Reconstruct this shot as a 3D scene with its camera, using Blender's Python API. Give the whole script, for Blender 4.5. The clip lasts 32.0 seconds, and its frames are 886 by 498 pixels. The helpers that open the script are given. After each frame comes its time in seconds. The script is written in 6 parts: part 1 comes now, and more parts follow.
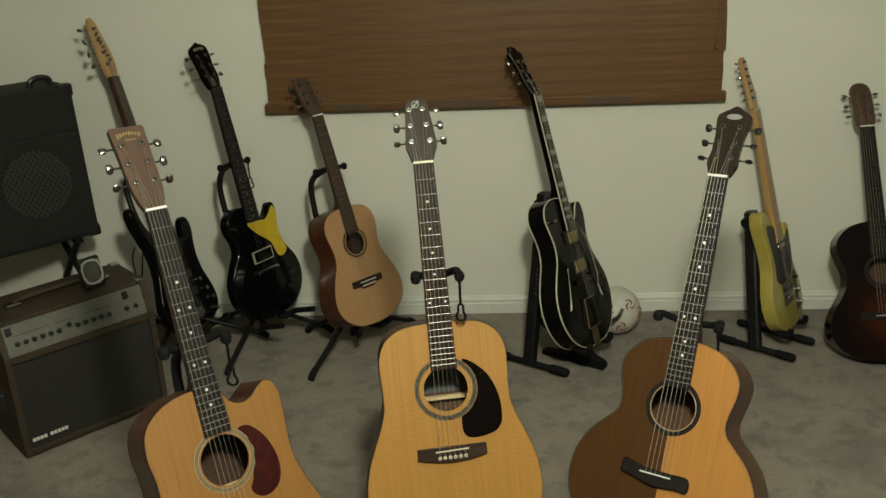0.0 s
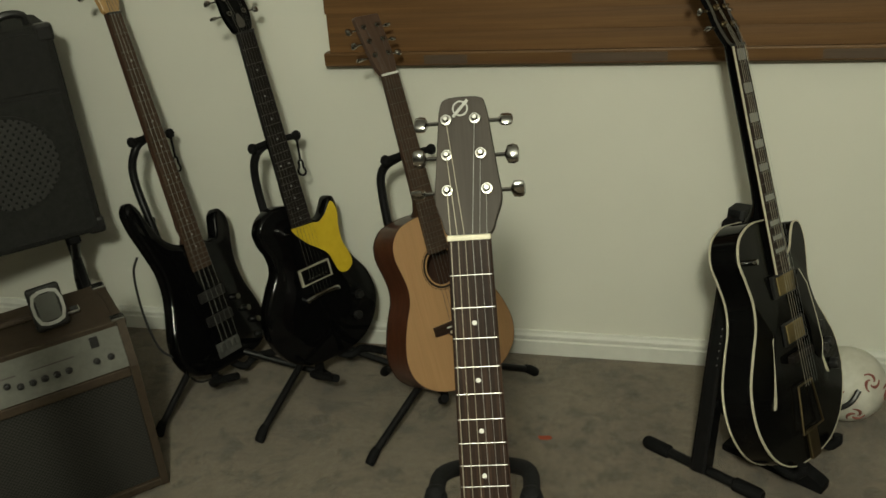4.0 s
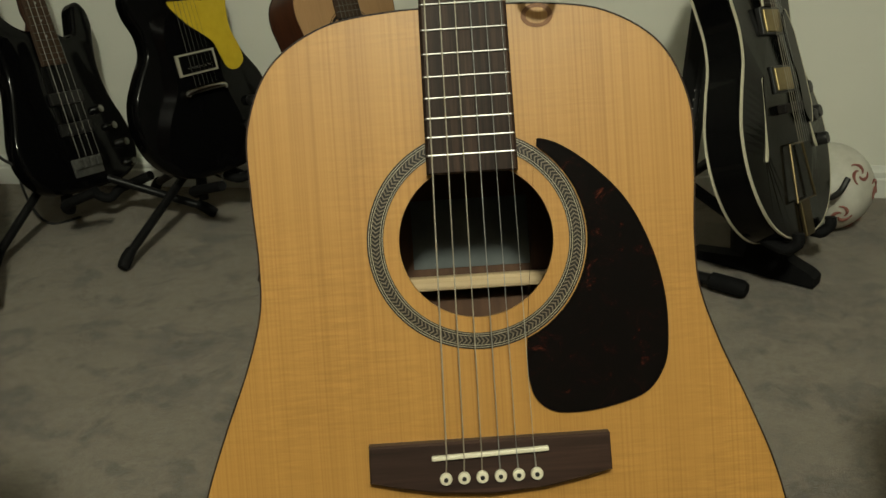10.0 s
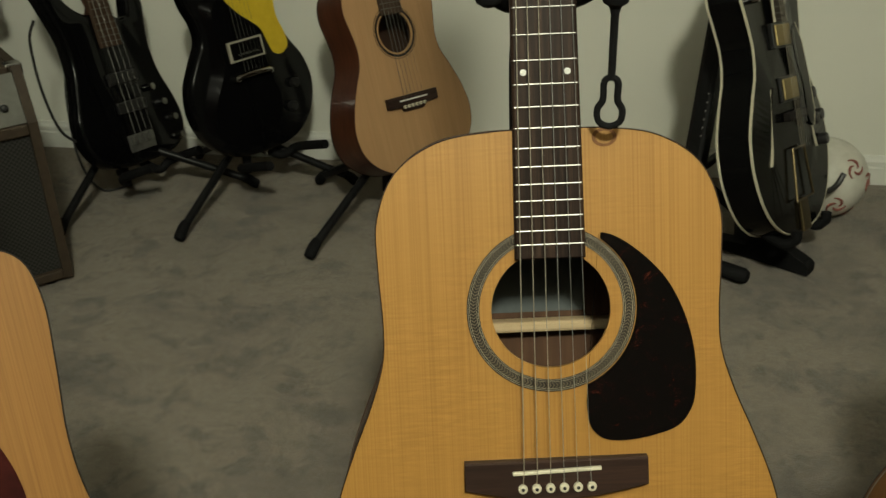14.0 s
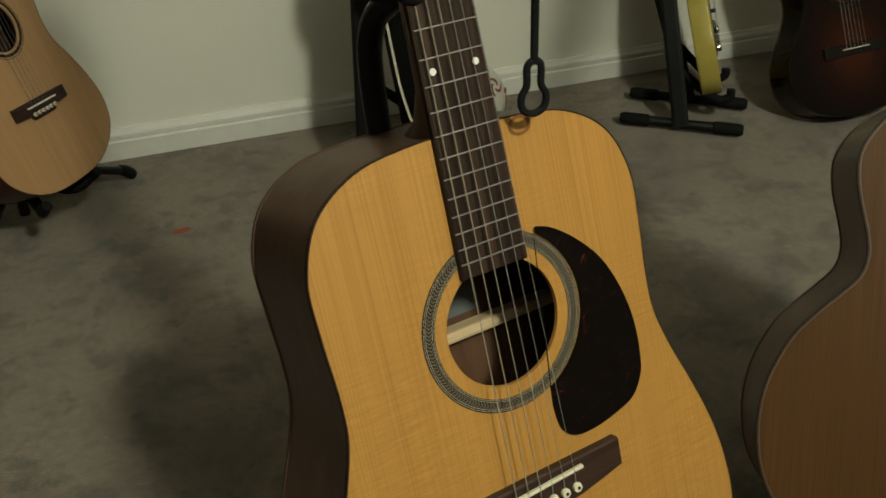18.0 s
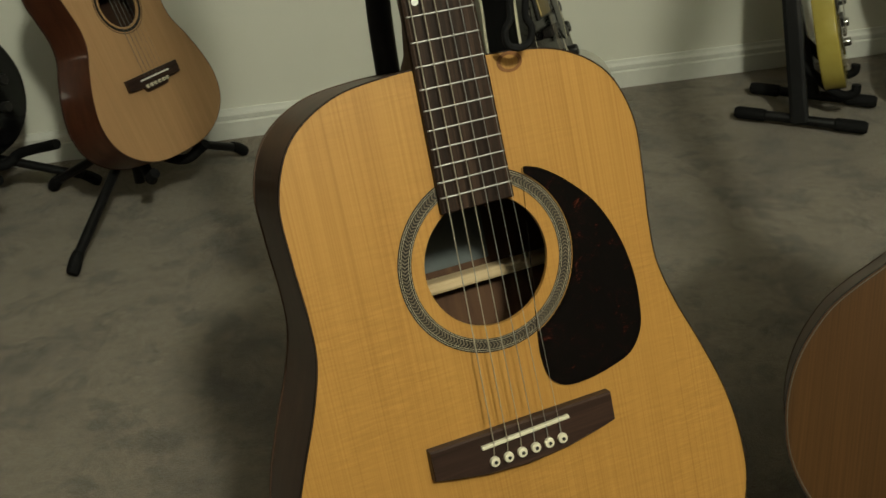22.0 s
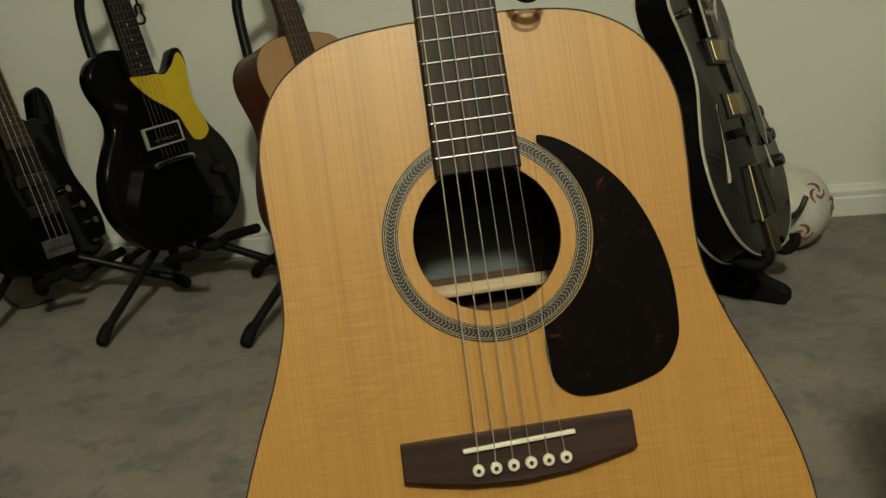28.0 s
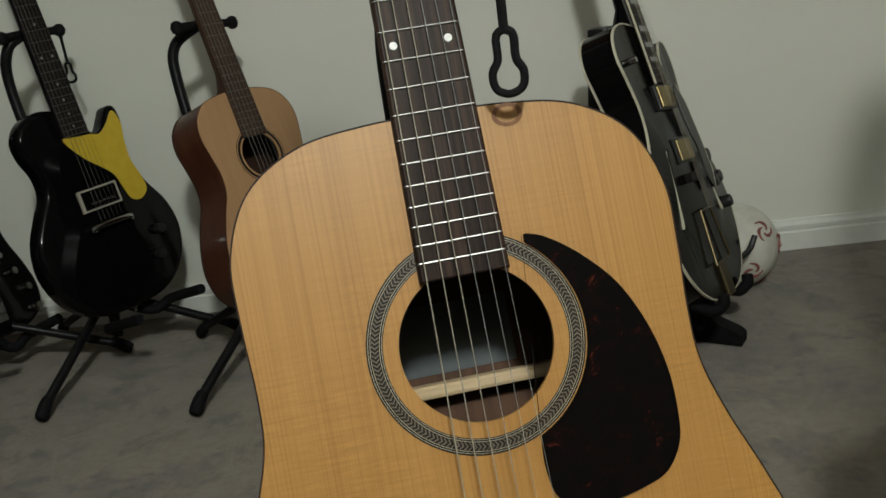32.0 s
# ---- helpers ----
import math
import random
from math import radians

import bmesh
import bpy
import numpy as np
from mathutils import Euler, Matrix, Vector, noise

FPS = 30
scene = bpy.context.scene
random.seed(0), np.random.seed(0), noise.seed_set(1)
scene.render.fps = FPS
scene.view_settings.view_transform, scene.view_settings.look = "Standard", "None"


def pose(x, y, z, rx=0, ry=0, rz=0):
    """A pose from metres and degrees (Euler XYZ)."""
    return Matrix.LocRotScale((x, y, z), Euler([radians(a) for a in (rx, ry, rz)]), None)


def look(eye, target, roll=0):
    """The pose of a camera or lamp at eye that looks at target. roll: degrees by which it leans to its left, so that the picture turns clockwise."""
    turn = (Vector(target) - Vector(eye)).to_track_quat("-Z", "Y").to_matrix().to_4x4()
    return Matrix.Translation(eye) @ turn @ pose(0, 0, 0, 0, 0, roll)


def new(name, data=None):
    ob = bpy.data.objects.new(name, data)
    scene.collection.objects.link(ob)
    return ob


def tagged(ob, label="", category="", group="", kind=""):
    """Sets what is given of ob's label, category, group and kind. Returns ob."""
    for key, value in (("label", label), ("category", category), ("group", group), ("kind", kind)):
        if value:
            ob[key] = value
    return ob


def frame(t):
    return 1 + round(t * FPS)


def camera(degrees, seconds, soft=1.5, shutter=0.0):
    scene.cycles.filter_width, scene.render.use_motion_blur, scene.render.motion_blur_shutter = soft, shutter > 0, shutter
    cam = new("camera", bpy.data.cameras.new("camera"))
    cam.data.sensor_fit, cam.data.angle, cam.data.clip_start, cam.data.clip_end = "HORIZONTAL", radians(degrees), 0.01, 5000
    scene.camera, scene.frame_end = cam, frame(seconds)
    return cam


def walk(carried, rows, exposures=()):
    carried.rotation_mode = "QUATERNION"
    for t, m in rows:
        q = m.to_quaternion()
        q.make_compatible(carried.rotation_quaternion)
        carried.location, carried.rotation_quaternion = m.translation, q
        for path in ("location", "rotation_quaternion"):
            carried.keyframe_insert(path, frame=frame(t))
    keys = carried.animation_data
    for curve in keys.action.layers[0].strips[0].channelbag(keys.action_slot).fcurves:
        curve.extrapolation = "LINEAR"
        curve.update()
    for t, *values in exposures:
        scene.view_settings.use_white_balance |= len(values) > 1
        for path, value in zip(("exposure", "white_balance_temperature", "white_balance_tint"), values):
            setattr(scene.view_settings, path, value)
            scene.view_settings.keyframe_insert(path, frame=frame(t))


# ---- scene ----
cam = camera(50.0, 32.0, shutter=0.25)
PATH = [
    (0, (0.2813, 0.1930, 1.6175), (0.1425, 2.0498, 0.8875), -2.59),
    (0.5, (0.2792, 0.2450, 1.6056), (0.1255, 2.0939, 0.8587), -3.37),
    (1, (0.3273, 0.3881, 1.5809), (0.1008, 2.2253, 0.8235), -3.51),
    (1.5, (0.4056, 0.5377, 1.5675), (-0.0620, 2.3321, 0.8181), -6.47),
    (2, (0.3507, 0.6732, 1.5505), (-0.1311, 2.4627, 0.7985), -6.21),
    (2.5, (0.2465, 0.8541, 1.5510), (-0.0200, 2.6893, 0.8021), -3.71),
    (3, (0.2809, 1.0771, 1.5220), (-0.0633, 2.8745, 0.7153), -4.07),
    (3.5, (0.3432, 1.2422, 1.5030), (-0.2037, 2.9473, 0.6122), -5.87),
    (5.5, (0.2156, 1.6299, 1.1144), (-0.1579, 3.4335, 0.3350), -2.33),
    (6, (0.2985, 1.5954, 1.0304), (-0.3086, 3.3201, 0.2201), -6.60),
    (6.5, (0.2907, 1.5773, 0.9754), (-0.3590, 3.2702, 0.1315), -7.99),
    (7, (0.1842, 1.5424, 0.9220), (-0.0855, 3.3093, 0.0246), -3.23),
    (7.5, (0.1881, 1.5386, 0.8419), (0.0388, 3.3071, -0.0802), -2.17),
    (8, (0.2066, 1.5227, 0.7829), (-0.0360, 3.2987, -0.1044), -2.45),
    (8.5, (0.2102, 1.5254, 0.7707), (-0.0532, 3.3268, -0.0572), -4.51),
    (9, (0.2152, 1.5290, 0.7720), (-0.0181, 3.3443, -0.0344), -3.86),
    (9.5, (0.2117, 1.5168, 0.7759), (-0.0803, 3.3299, -0.0162), -2.59),
    (10, (0.2101, 1.5075, 0.7842), (-0.1071, 3.3106, -0.0209), -2.56),
    (10.5, (0.1996, 1.5195, 0.8286), (-0.1178, 3.3011, -0.0230), -2.40),
    (11, (0.1927, 1.5317, 0.8844), (-0.1326, 3.2783, -0.0341), -3.07),
    (11.5, (0.2078, 1.5159, 0.9069), (-0.1544, 3.2300, -0.0579), -3.52),
    (12, (0.2170, 1.5145, 0.9319), (-0.1432, 3.2338, -0.0242), -3.72),
    (12.5, (0.1597, 1.5343, 0.9372), (-0.0767, 3.2613, -0.0432), -2.30),
    (13, (0.1685, 1.4838, 0.9638), (-0.0093, 3.2127, -0.0258), -2.31),
    (13.5, (0.2403, 1.4154, 0.9628), (-0.1412, 3.1355, 0.0163), -2.50),
    (14, (0.1598, 1.3847, 0.9660), (-0.1386, 3.1203, 0.0179), -1.24),
    (14.5, (0.0710, 1.3850, 0.9665), (0.1879, 3.1448, 0.0233), 0.66),
    (16.5, (-0.0143, 1.4882, 0.9659), (0.3451, 3.1563, -0.0772), 0.41),
    (17, (0.0541, 1.5712, 0.9245), (0.1925, 3.2206, -0.1982), -2.90),
    (17.5, (0.0001, 1.5698, 0.9456), (0.1584, 3.2175, -0.1769), -5.84),
    (18, (-0.1211, 1.5430, 0.9776), (0.4889, 3.1170, -0.0949), -0.48),
    (18.5, (-0.0923, 1.5370, 0.9702), (0.5458, 3.0966, -0.1071), -0.57),
    (19, (-0.0153, 1.5622, 0.9396), (0.3566, 3.1632, -0.2000), -2.65),
    (19.5, (-0.0654, 1.5647, 0.9466), (0.4053, 3.1239, -0.2141), -3.51),
    (20, (-0.0961, 1.5502, 0.9686), (0.5378, 3.0678, -0.1694), -0.24),
    (20.5, (-0.0925, 1.5424, 0.9680), (0.4920, 3.0761, -0.1748), -1.84),
    (21, (-0.0780, 1.5269, 0.9651), (0.5207, 3.0723, -0.1545), 0.14),
    (21.5, (-0.0407, 1.4933, 0.9388), (0.4333, 3.1246, -0.1167), -1.09),
    (22, (-0.0083, 1.4754, 0.9250), (0.2961, 3.1558, -0.1158), -3.35),
    (22.5, (0.0429, 1.4596, 0.9082), (0.2185, 3.1668, -0.1187), -4.84),
    (23, (0.1117, 1.4960, 0.9048), (0.1721, 3.2181, -0.1105), -4.71),
    (23.5, (0.0649, 1.5057, 0.9055), (0.1156, 3.2272, -0.1113), -5.66),
    (24, (0.0496, 1.4876, 0.8938), (0.2560, 3.2034, -0.1129), -6.18),
    (24.5, (0.1440, 1.4744, 0.8565), (-0.0212, 3.2165, -0.1119), -2.27),
    (26.5, (0.1700, 1.4632, 0.7554), (-0.0825, 3.3418, 0.1173), -6.61),
    (27, (0.1623, 1.4632, 0.7644), (-0.1051, 3.3472, 0.1488), -6.28),
    (27.5, (0.1748, 1.4681, 0.7644), (-0.0549, 3.3447, 0.1121), -4.12),
    (28, (0.1757, 1.4630, 0.7500), (-0.0505, 3.3341, 0.0807), -6.12),
    (28.5, (0.1657, 1.4583, 0.7520), (-0.0711, 3.3270, 0.0798), -7.83),
    (29, (0.1496, 1.4477, 0.7604), (-0.0652, 3.3165, 0.0812), -7.49),
    (29.5, (0.1591, 1.4436, 0.7598), (-0.0231, 3.3050, 0.0514), -7.25),
    (30, (0.1814, 1.4426, 0.7561), (0.0296, 3.3124, 0.0627), -7.25),
    (30.5, (0.2102, 1.4561, 0.7471), (0.0021, 3.3359, 0.0965), -7.37),
    (31, (0.2045, 1.4699, 0.7503), (-0.1131, 3.3439, 0.1280), -9.47),
    (31.5, (0.1643, 1.5028, 0.7760), (-0.0230, 3.3872, 0.1326), -7.75),
    (32, (0.1442, 1.5125, 0.7914), (0.0582, 3.4081, 0.1596), -7.08),
]
walk(cam, [(t, look(eye, target, roll)) for t, eye, target, roll in PATH], [(0, -0.08, 6500, 10), (1.0, -0.04, 6500, 10), (2.0, 0.07, 6500, 10), (3.0, -0.02, 6500, 10), (6, 0.0, 6500, 10), (8, -0.17, 6550, 10), (24.5, -0.17, 6550, 10), (26.5, -0.22, 6750, 10), (30.4, -0.22, 6700, 10), (31.0, -0.22, 6350, 12), (31.5, -0.22, 6050, 15), (32, -0.25, 5700, 18)])

# ---- world and light ----
world = bpy.data.worlds.new("world")
scene.world = world
world.use_nodes = True
world.node_tree.nodes["Background"].inputs[0].default_value = (0.9, 0.95, 1.0, 1)
world.node_tree.nodes["Background"].inputs[1].default_value = 0.02
WALL_Y, LEFT_X, RIGHT_X, FRONT_Y, CEIL_Z = 3.618, -2.9, 3.6, -4.6, 2.45


bulb = bpy.data.lights.new("ceiling_bulb", "POINT")
bulb.energy, bulb.color, bulb.shadow_soft_size = 149, (0.97, 0.98, 0.76), 0.10
new("ceiling_bulb", bulb).location = (0.44, 0.62, 2.16)


# ---- materials ----
def nodes_of(name, rough=0.5, metal=0.0, coat=0.0, gloss=0.32):
    m = bpy.data.materials.new(name)
    m.use_nodes = True
    t = m.node_tree
    b = t.nodes["Principled BSDF"]
    b.inputs["Roughness"].default_value, b.inputs["Metallic"].default_value = rough, metal
    b.inputs["Coat Weight"].default_value = coat
    b.inputs["Coat Roughness"].default_value = 0.08
    b.inputs["Specular IOR Level"].default_value = 0.5 if metal else gloss
    return m, t, b


def node(t, kind, **inputs):
    n = t.nodes.new(kind)
    for k, v in inputs.items():
        n.inputs[k.replace("_", " ")].default_value = v
    return n


def ramp(t, fac, stops):
    r = t.nodes.new("ShaderNodeValToRGB")
    while len(r.color_ramp.elements) < len(stops):
        r.color_ramp.elements.new(0.5)
    for e, (p, c) in zip(r.color_ramp.elements, stops):
        e.position, e.color = p, (*c, 1)
    t.links.new(fac, r.inputs[0])
    return r.outputs[0]


def coords(t, scale, space="Object"):
    c, mp = t.nodes.new("ShaderNodeTexCoord"), t.nodes.new("ShaderNodeMapping")
    mp.inputs["Scale"].default_value = scale
    t.links.new(c.outputs[space], mp.inputs[0])
    return mp.outputs[0]


def bump(t, b, height, strength, distance):
    n = node(t, "ShaderNodeBump", Strength=strength, Distance=distance)
    t.links.new(height, n.inputs["Height"])
    t.links.new(n.outputs[0], b.inputs["Normal"])


def mixed(t, a, c, fac, mode="MULTIPLY"):
    n = t.nodes.new("ShaderNodeMix")
    n.data_type, n.blend_type = "RGBA", mode
    if isinstance(fac, float):
        n.inputs[0].default_value = fac
    else:
        t.links.new(fac, n.inputs[0])
    for s, i in ((a, 6), (c, 7)):
        if isinstance(s, tuple):
            n.inputs[i].default_value = (*s, 1)
        else:
            t.links.new(s, n.inputs[i])
    return n.outputs[2]


def noise_out(t, vec, scale, detail=4.0, rough=0.6, dist=0.0):
    n = node(t, "ShaderNodeTexNoise", Scale=scale, Detail=detail, Roughness=rough, Distortion=dist)
    t.links.new(vec, n.inputs["Vector"])
    return n.outputs["Fac"]


def spotted(name, dark, light, scale=(1, 1, 1), size=40.0, rough=0.5, metal=0.0, coat=0.0, bumps=0.0, lo=0.35, hi=0.65, rough_var=0.0, gloss=0.32):
    """Plain surface with fine and coarse variation."""
    m, t, b = nodes_of(name, rough, metal, coat, gloss)
    v = coords(t, scale)
    f = noise_out(t, v, size)
    g = noise_out(t, v, size * 0.12)
    mid = node(t, "ShaderNodeMath")
    mid.operation = "ADD"
    half = node(t, "ShaderNodeMath")
    half.operation, half.inputs[1].default_value = "MULTIPLY", 0.5
    t.links.new(f, mid.inputs[0])
    t.links.new(g, mid.inputs[1])
    t.links.new(mid.outputs[0], half.inputs[0])
    t.links.new(ramp(t, half.outputs[0], [(lo, dark), (hi, light)]), b.inputs["Base Color"])
    if rough_var:
        mr = node(t, "ShaderNodeMapRange")
        mr.inputs["To Min"].default_value, mr.inputs["To Max"].default_value = rough - rough_var, rough + rough_var
        t.links.new(g, mr.inputs[0])
        t.links.new(mr.outputs[0], b.inputs["Roughness"])
    if bumps:
        bump(t, b, f, bumps, 0.002)
    return m


def wood(name, dark, mid, light, grain=(300.0, 4.0, 40.0), rough=0.4, coat=0.0, streak=0.35, bumps=0.05, gloss=0.32):
    """Timber with its grain along local y."""
    m, t, b = nodes_of(name, rough, 0.0, coat, gloss)
    v = coords(t, grain)
    fine = noise_out(t, v, 1.0, 6.0, 0.65, 0.2)
    broad = noise_out(t, coords(t, (grain[0] * 0.1, grain[1] * 0.5, grain[2] * 0.1)), 1.0, 3.0)
    col = ramp(t, fine, [(0.25, dark), (0.5, mid), (0.75, light)])
    col = mixed(t, col, ramp(t, broad, [(0.3, (1 - streak,) * 3), (0.7, (1, 1, 1))]), 1.0)
    t.links.new(col, b.inputs["Base Color"])
    if bumps:
        bump(t, b, fine, bumps, 0.001)
    return m


def paint_wall():
    m, t, b = nodes_of("wall_paint", 0.75)
    v = coords(t, (1, 1, 1))
    big, small = noise_out(t, v, 1.3, 3.0), noise_out(t, v, 260.0, 3.0)
    t.links.new(ramp(t, big, [(0.3, (0.76, 0.765, 0.68)), (0.7, (0.81, 0.81, 0.725))]), b.inputs["Base Color"])
    bump(t, b, small, 0.12, 0.002)
    return m


def carpet_mat():
    m, t, b = nodes_of("carpet_pile", 0.95)
    v = coords(t, (1, 1, 1))
    big, mid, fine = noise_out(t, v, 3.2, 5.0, 0.6, 0.3), noise_out(t, v, 11.0, 5.0, 0.7, 0.2), noise_out(t, v, 420.0, 3.0, 0.7)
    col = ramp(t, fine, [(0.25, (0.124, 0.096, 0.063)), (0.75, (0.294, 0.236, 0.162))])
    col = mixed(t, col, ramp(t, big, [(0.34, (0.58, 0.56, 0.54)), (0.52, (1, 1, 1))]), 1.0)
    col = mixed(t, col, ramp(t, mid, [(0.38, (0.46, 0.44, 0.42)), (0.50, (1, 1, 1))]), 0.8)
    tuft = noise_out(t, v, 60.0, 4.0, 0.75)
    col = mixed(t, col, ramp(t, tuft, [(0.35, (0.72, 0.71, 0.70)), (0.6, (1.08, 1.08, 1.08))]), 0.8)
    t.links.new(col, b.inputs["Base Color"])
    b.inputs["Sheen Weight"].default_value = 0.3
    bump(t, b, fine, 0.8, 0.006)
    return m


def shell_mat():
    """Dark tortoiseshell plastic with red flecks."""
    m, t, b = nodes_of("tortoiseshell", 0.22)
    v = coords(t, (1, 1, 1))
    f = noise_out(t, v, 46.0, 5.0, 0.8, 1.6)
    t.links.new(ramp(t, f, [(0.0, (0.0040, 0.0034, 0.0032)), (0.54, (0.0046, 0.0036, 0.0033)), (0.61, (0.010, 0.0044, 0.0040)), (0.65, (0.040, 0.010, 0.007)), (0.73, (0.10, 0.028, 0.015))]), b.inputs["Base Color"])
    b.inputs["Roughness"].default_value = 0.24
    b.inputs["Specular IOR Level"].default_value = 0.08
    return m


def spruce_mat():
    """Satin spruce: close annual lines, broad warm bands, faint cross silk."""
    m, t, b = nodes_of("spruce_top", 0.5)
    b.inputs["Specular IOR Level"].default_value = 0.48
    lines = noise_out(t, coords(t, (620.0, 2.2, 40.0)), 1.0, 3.0, 0.5)
    bands = noise_out(t, coords(t, (52.0, 1.1, 10.0)), 1.0, 4.0, 0.6)
    silk = noise_out(t, coords(t, (38.0, 420.0, 40.0)), 1.0, 3.0, 0.6, 0.6)
    patch = noise_out(t, coords(t, (9.0, 7.0, 9.0)), 1.0, 3.0)
    col = ramp(t, lines, [(0.30, (0.330, 0.161, 0.034)), (0.5, (0.392, 0.199, 0.045)), (0.70, (0.420, 0.220, 0.052))])
    col = mixed(t, col, ramp(t, bands, [(0.3, (0.93, 0.91, 0.88)), (0.7, (1.04, 1.04, 1.04))]), 1.0)
    col = mixed(t, col, ramp(t, silk, [(0.35, (0.87, 0.86, 0.84)), (0.65, (1.08, 1.08, 1.08))]), ramp(t, patch, [(0.4, (0.15, 0.15, 0.15)), (0.65, (1, 1, 1))]))
    t.links.new(col, b.inputs["Base Color"])
    mr = node(t, "ShaderNodeMapRange")
    mr.inputs["To Min"].default_value, mr.inputs["To Max"].default_value = 0.36, 0.50
    t.links.new(silk, mr.inputs[0])
    t.links.new(mr.outputs[0], b.inputs["Roughness"])
    return m


def grille_mat():
    m, t, b = nodes_of("grille_cloth", 0.85)
    v = coords(t, (1, 1, 1))
    ch = node(t, "ShaderNodeTexChecker", Scale=210.0)
    t.links.new(v, ch.inputs["Vector"])
    ch.inputs["Color1"].default_value, ch.inputs["Color2"].default_value = (0.016, 0.0155, 0.014, 1), (0.036, 0.034, 0.030, 1)
    t.links.new(ch.outputs[0], b.inputs["Base Color"])
    bump(t, b, ch.outputs["Fac"], 0.5, 0.001)
    return m


def burst_mat():
    """Dark sunburst: amber middle, nearly black rim."""
    m, t, b = nodes_of("sunburst_lacquer", 0.18, 0.0, 0.5)
    v = coords(t, (5.2, 4.6, 0.0))
    ln = t.nodes.new("ShaderNodeVectorMath")
    ln.operation = "LENGTH"
    t.links.new(v, ln.inputs[0])
    t.links.new(ramp(t, ln.outputs["Value"], [(0.12, (0.052, 0.012, 0.005)), (0.5, (0.014, 0.004, 0.0025)), (0.8, (0.004, 0.002, 0.002))]), b.inputs["Base Color"])
    return m


WALL, CARPET = paint_wall(), carpet_mat()
# Darker than WALL on purpose: cuts bounce light and reflections from unseen walls.
FAR_WALL = spotted("darkened_wall_paint", (0.15, 0.145, 0.125), (0.19, 0.18, 0.155), size=20, rough=0.8)
TRIM = spotted("trim_paint", (0.70, 0.71, 0.66), (0.78, 0.785, 0.73), size=30, rough=0.4)
CEIL = spotted("ceiling_paint", (0.58, 0.58, 0.56), (0.64, 0.64, 0.62), size=120, rough=0.9, bumps=0.2)
SPRUCE = spruce_mat()
SPRUCE_WARM = wood("amber_spruce_top", (0.33, 0.145, 0.034), (0.42, 0.195, 0.050), (0.48, 0.235, 0.066), (600.0, 5.0, 40.0), 0.30, 0.3, 0.14, 0.02)
SPRUCE_PALE = wood("pale_spruce_laminate", (0.40, 0.225, 0.105), (0.46, 0.27, 0.13), (0.51, 0.31, 0.155), (500.0, 5.0, 40.0), 0.45, 0.05, 0.12, 0.02)
BROWN_TOP = wood("brown_cedar_top", (0.050, 0.021, 0.006), (0.070, 0.031, 0.009), (0.088, 0.041, 0.013), (600.0, 5.0, 40.0), 0.5, 0.0, 0.2, 0.02, gloss=0.12)
CHERRY = wood("dark_cherry_rim", (0.045, 0.020, 0.010), (0.075, 0.035, 0.018), (0.10, 0.05, 0.028), (60.0, 6.0, 60.0), 0.45, 0.1, 0.3, 0.04)
MAHOGANY = wood("mahogany_rim", (0.05, 0.016, 0.008), (0.085, 0.028, 0.014), (0.12, 0.042, 0.02), (60.0, 6.0, 60.0), 0.35, 0.2, 0.3, 0.04)
INSIDE = wood("inside_back_wood", (0.062, 0.029, 0.015), (0.090, 0.043, 0.022), (0.12, 0.060, 0.030), (90.0, 6.0, 60.0), 0.6, 0, 0.3, 0.03)
BRACE = wood("brace_spruce", (0.50, 0.36, 0.20), (0.60, 0.45, 0.27), (0.66, 0.52, 0.33), (8.0, 200.0, 100.0), 0.7, 0, 0.1, 0.02)
ROSEWOOD = wood("rosewood", (0.010, 0.0058, 0.0046), (0.029, 0.0165, 0.0118), (0.085, 0.048, 0.031), (330.0, 7.0, 100.0), 0.5, 0.0, 0.5, 0.08, gloss=0.14)
BRIDGE_WOOD = wood("rosewood_bridge", (0.016, 0.008, 0.006), (0.034, 0.017, 0.012), (0.062, 0.031, 0.021), (12.0, 260.0, 100.0), 0.45, 0.0, 0.4, 0.06)
EBONY = wood("ebony", (0.008, 0.006, 0.006), (0.014, 0.011, 0.010), (0.022, 0.017, 0.015), (260.0, 10.0, 100.0), 0.55, 0.0, 0.3, 0.04)
NECK_DARK = wood("mahogany_neck", (0.05, 0.02, 0.012), (0.085, 0.036, 0.02), (0.12, 0.055, 0.03), (120.0, 6.0, 60.0), 0.45, 0.05, 0.3, 0.03)
HEAD_GREY = wood("dark_walnut_head_veneer", (0.036, 0.029, 0.023), (0.050, 0.041, 0.034), (0.066, 0.055, 0.046), (200.0, 6.0, 60.0), 0.5, 0.0, 0.25, 0.03, gloss=0.12)
HEAD_BROWN = wood("rosewood_head_veneer", (0.064, 0.038, 0.027), (0.098, 0.059, 0.042), (0.128, 0.080, 0.058), (200.0, 6.0, 60.0), 0.3, 0.2, 0.25, 0.03)
MAPLE = wood("aged_maple", (0.40, 0.23, 0.085), (0.48, 0.29, 0.115), (0.55, 0.345, 0.15), (120.0, 6.0, 60.0), 0.32, 0.3, 0.15, 0.01)
WORN_RAIL = wood("rubbed_rail_timber", (0.105, 0.072, 0.050), (0.140, 0.098, 0.070), (0.18, 0.130, 0.096), (2.5, 140.0, 90.0), 0.45, 0.05, 0.4, 0.05)
BLIND_WOOD = wood("stained_blind_timber", (0.115, 0.055, 0.0175), (0.162, 0.080, 0.0265), (0.210, 0.110, 0.040), (2.5, 140.0, 90.0), 0.5, 0.05, 0.3, 0.05)
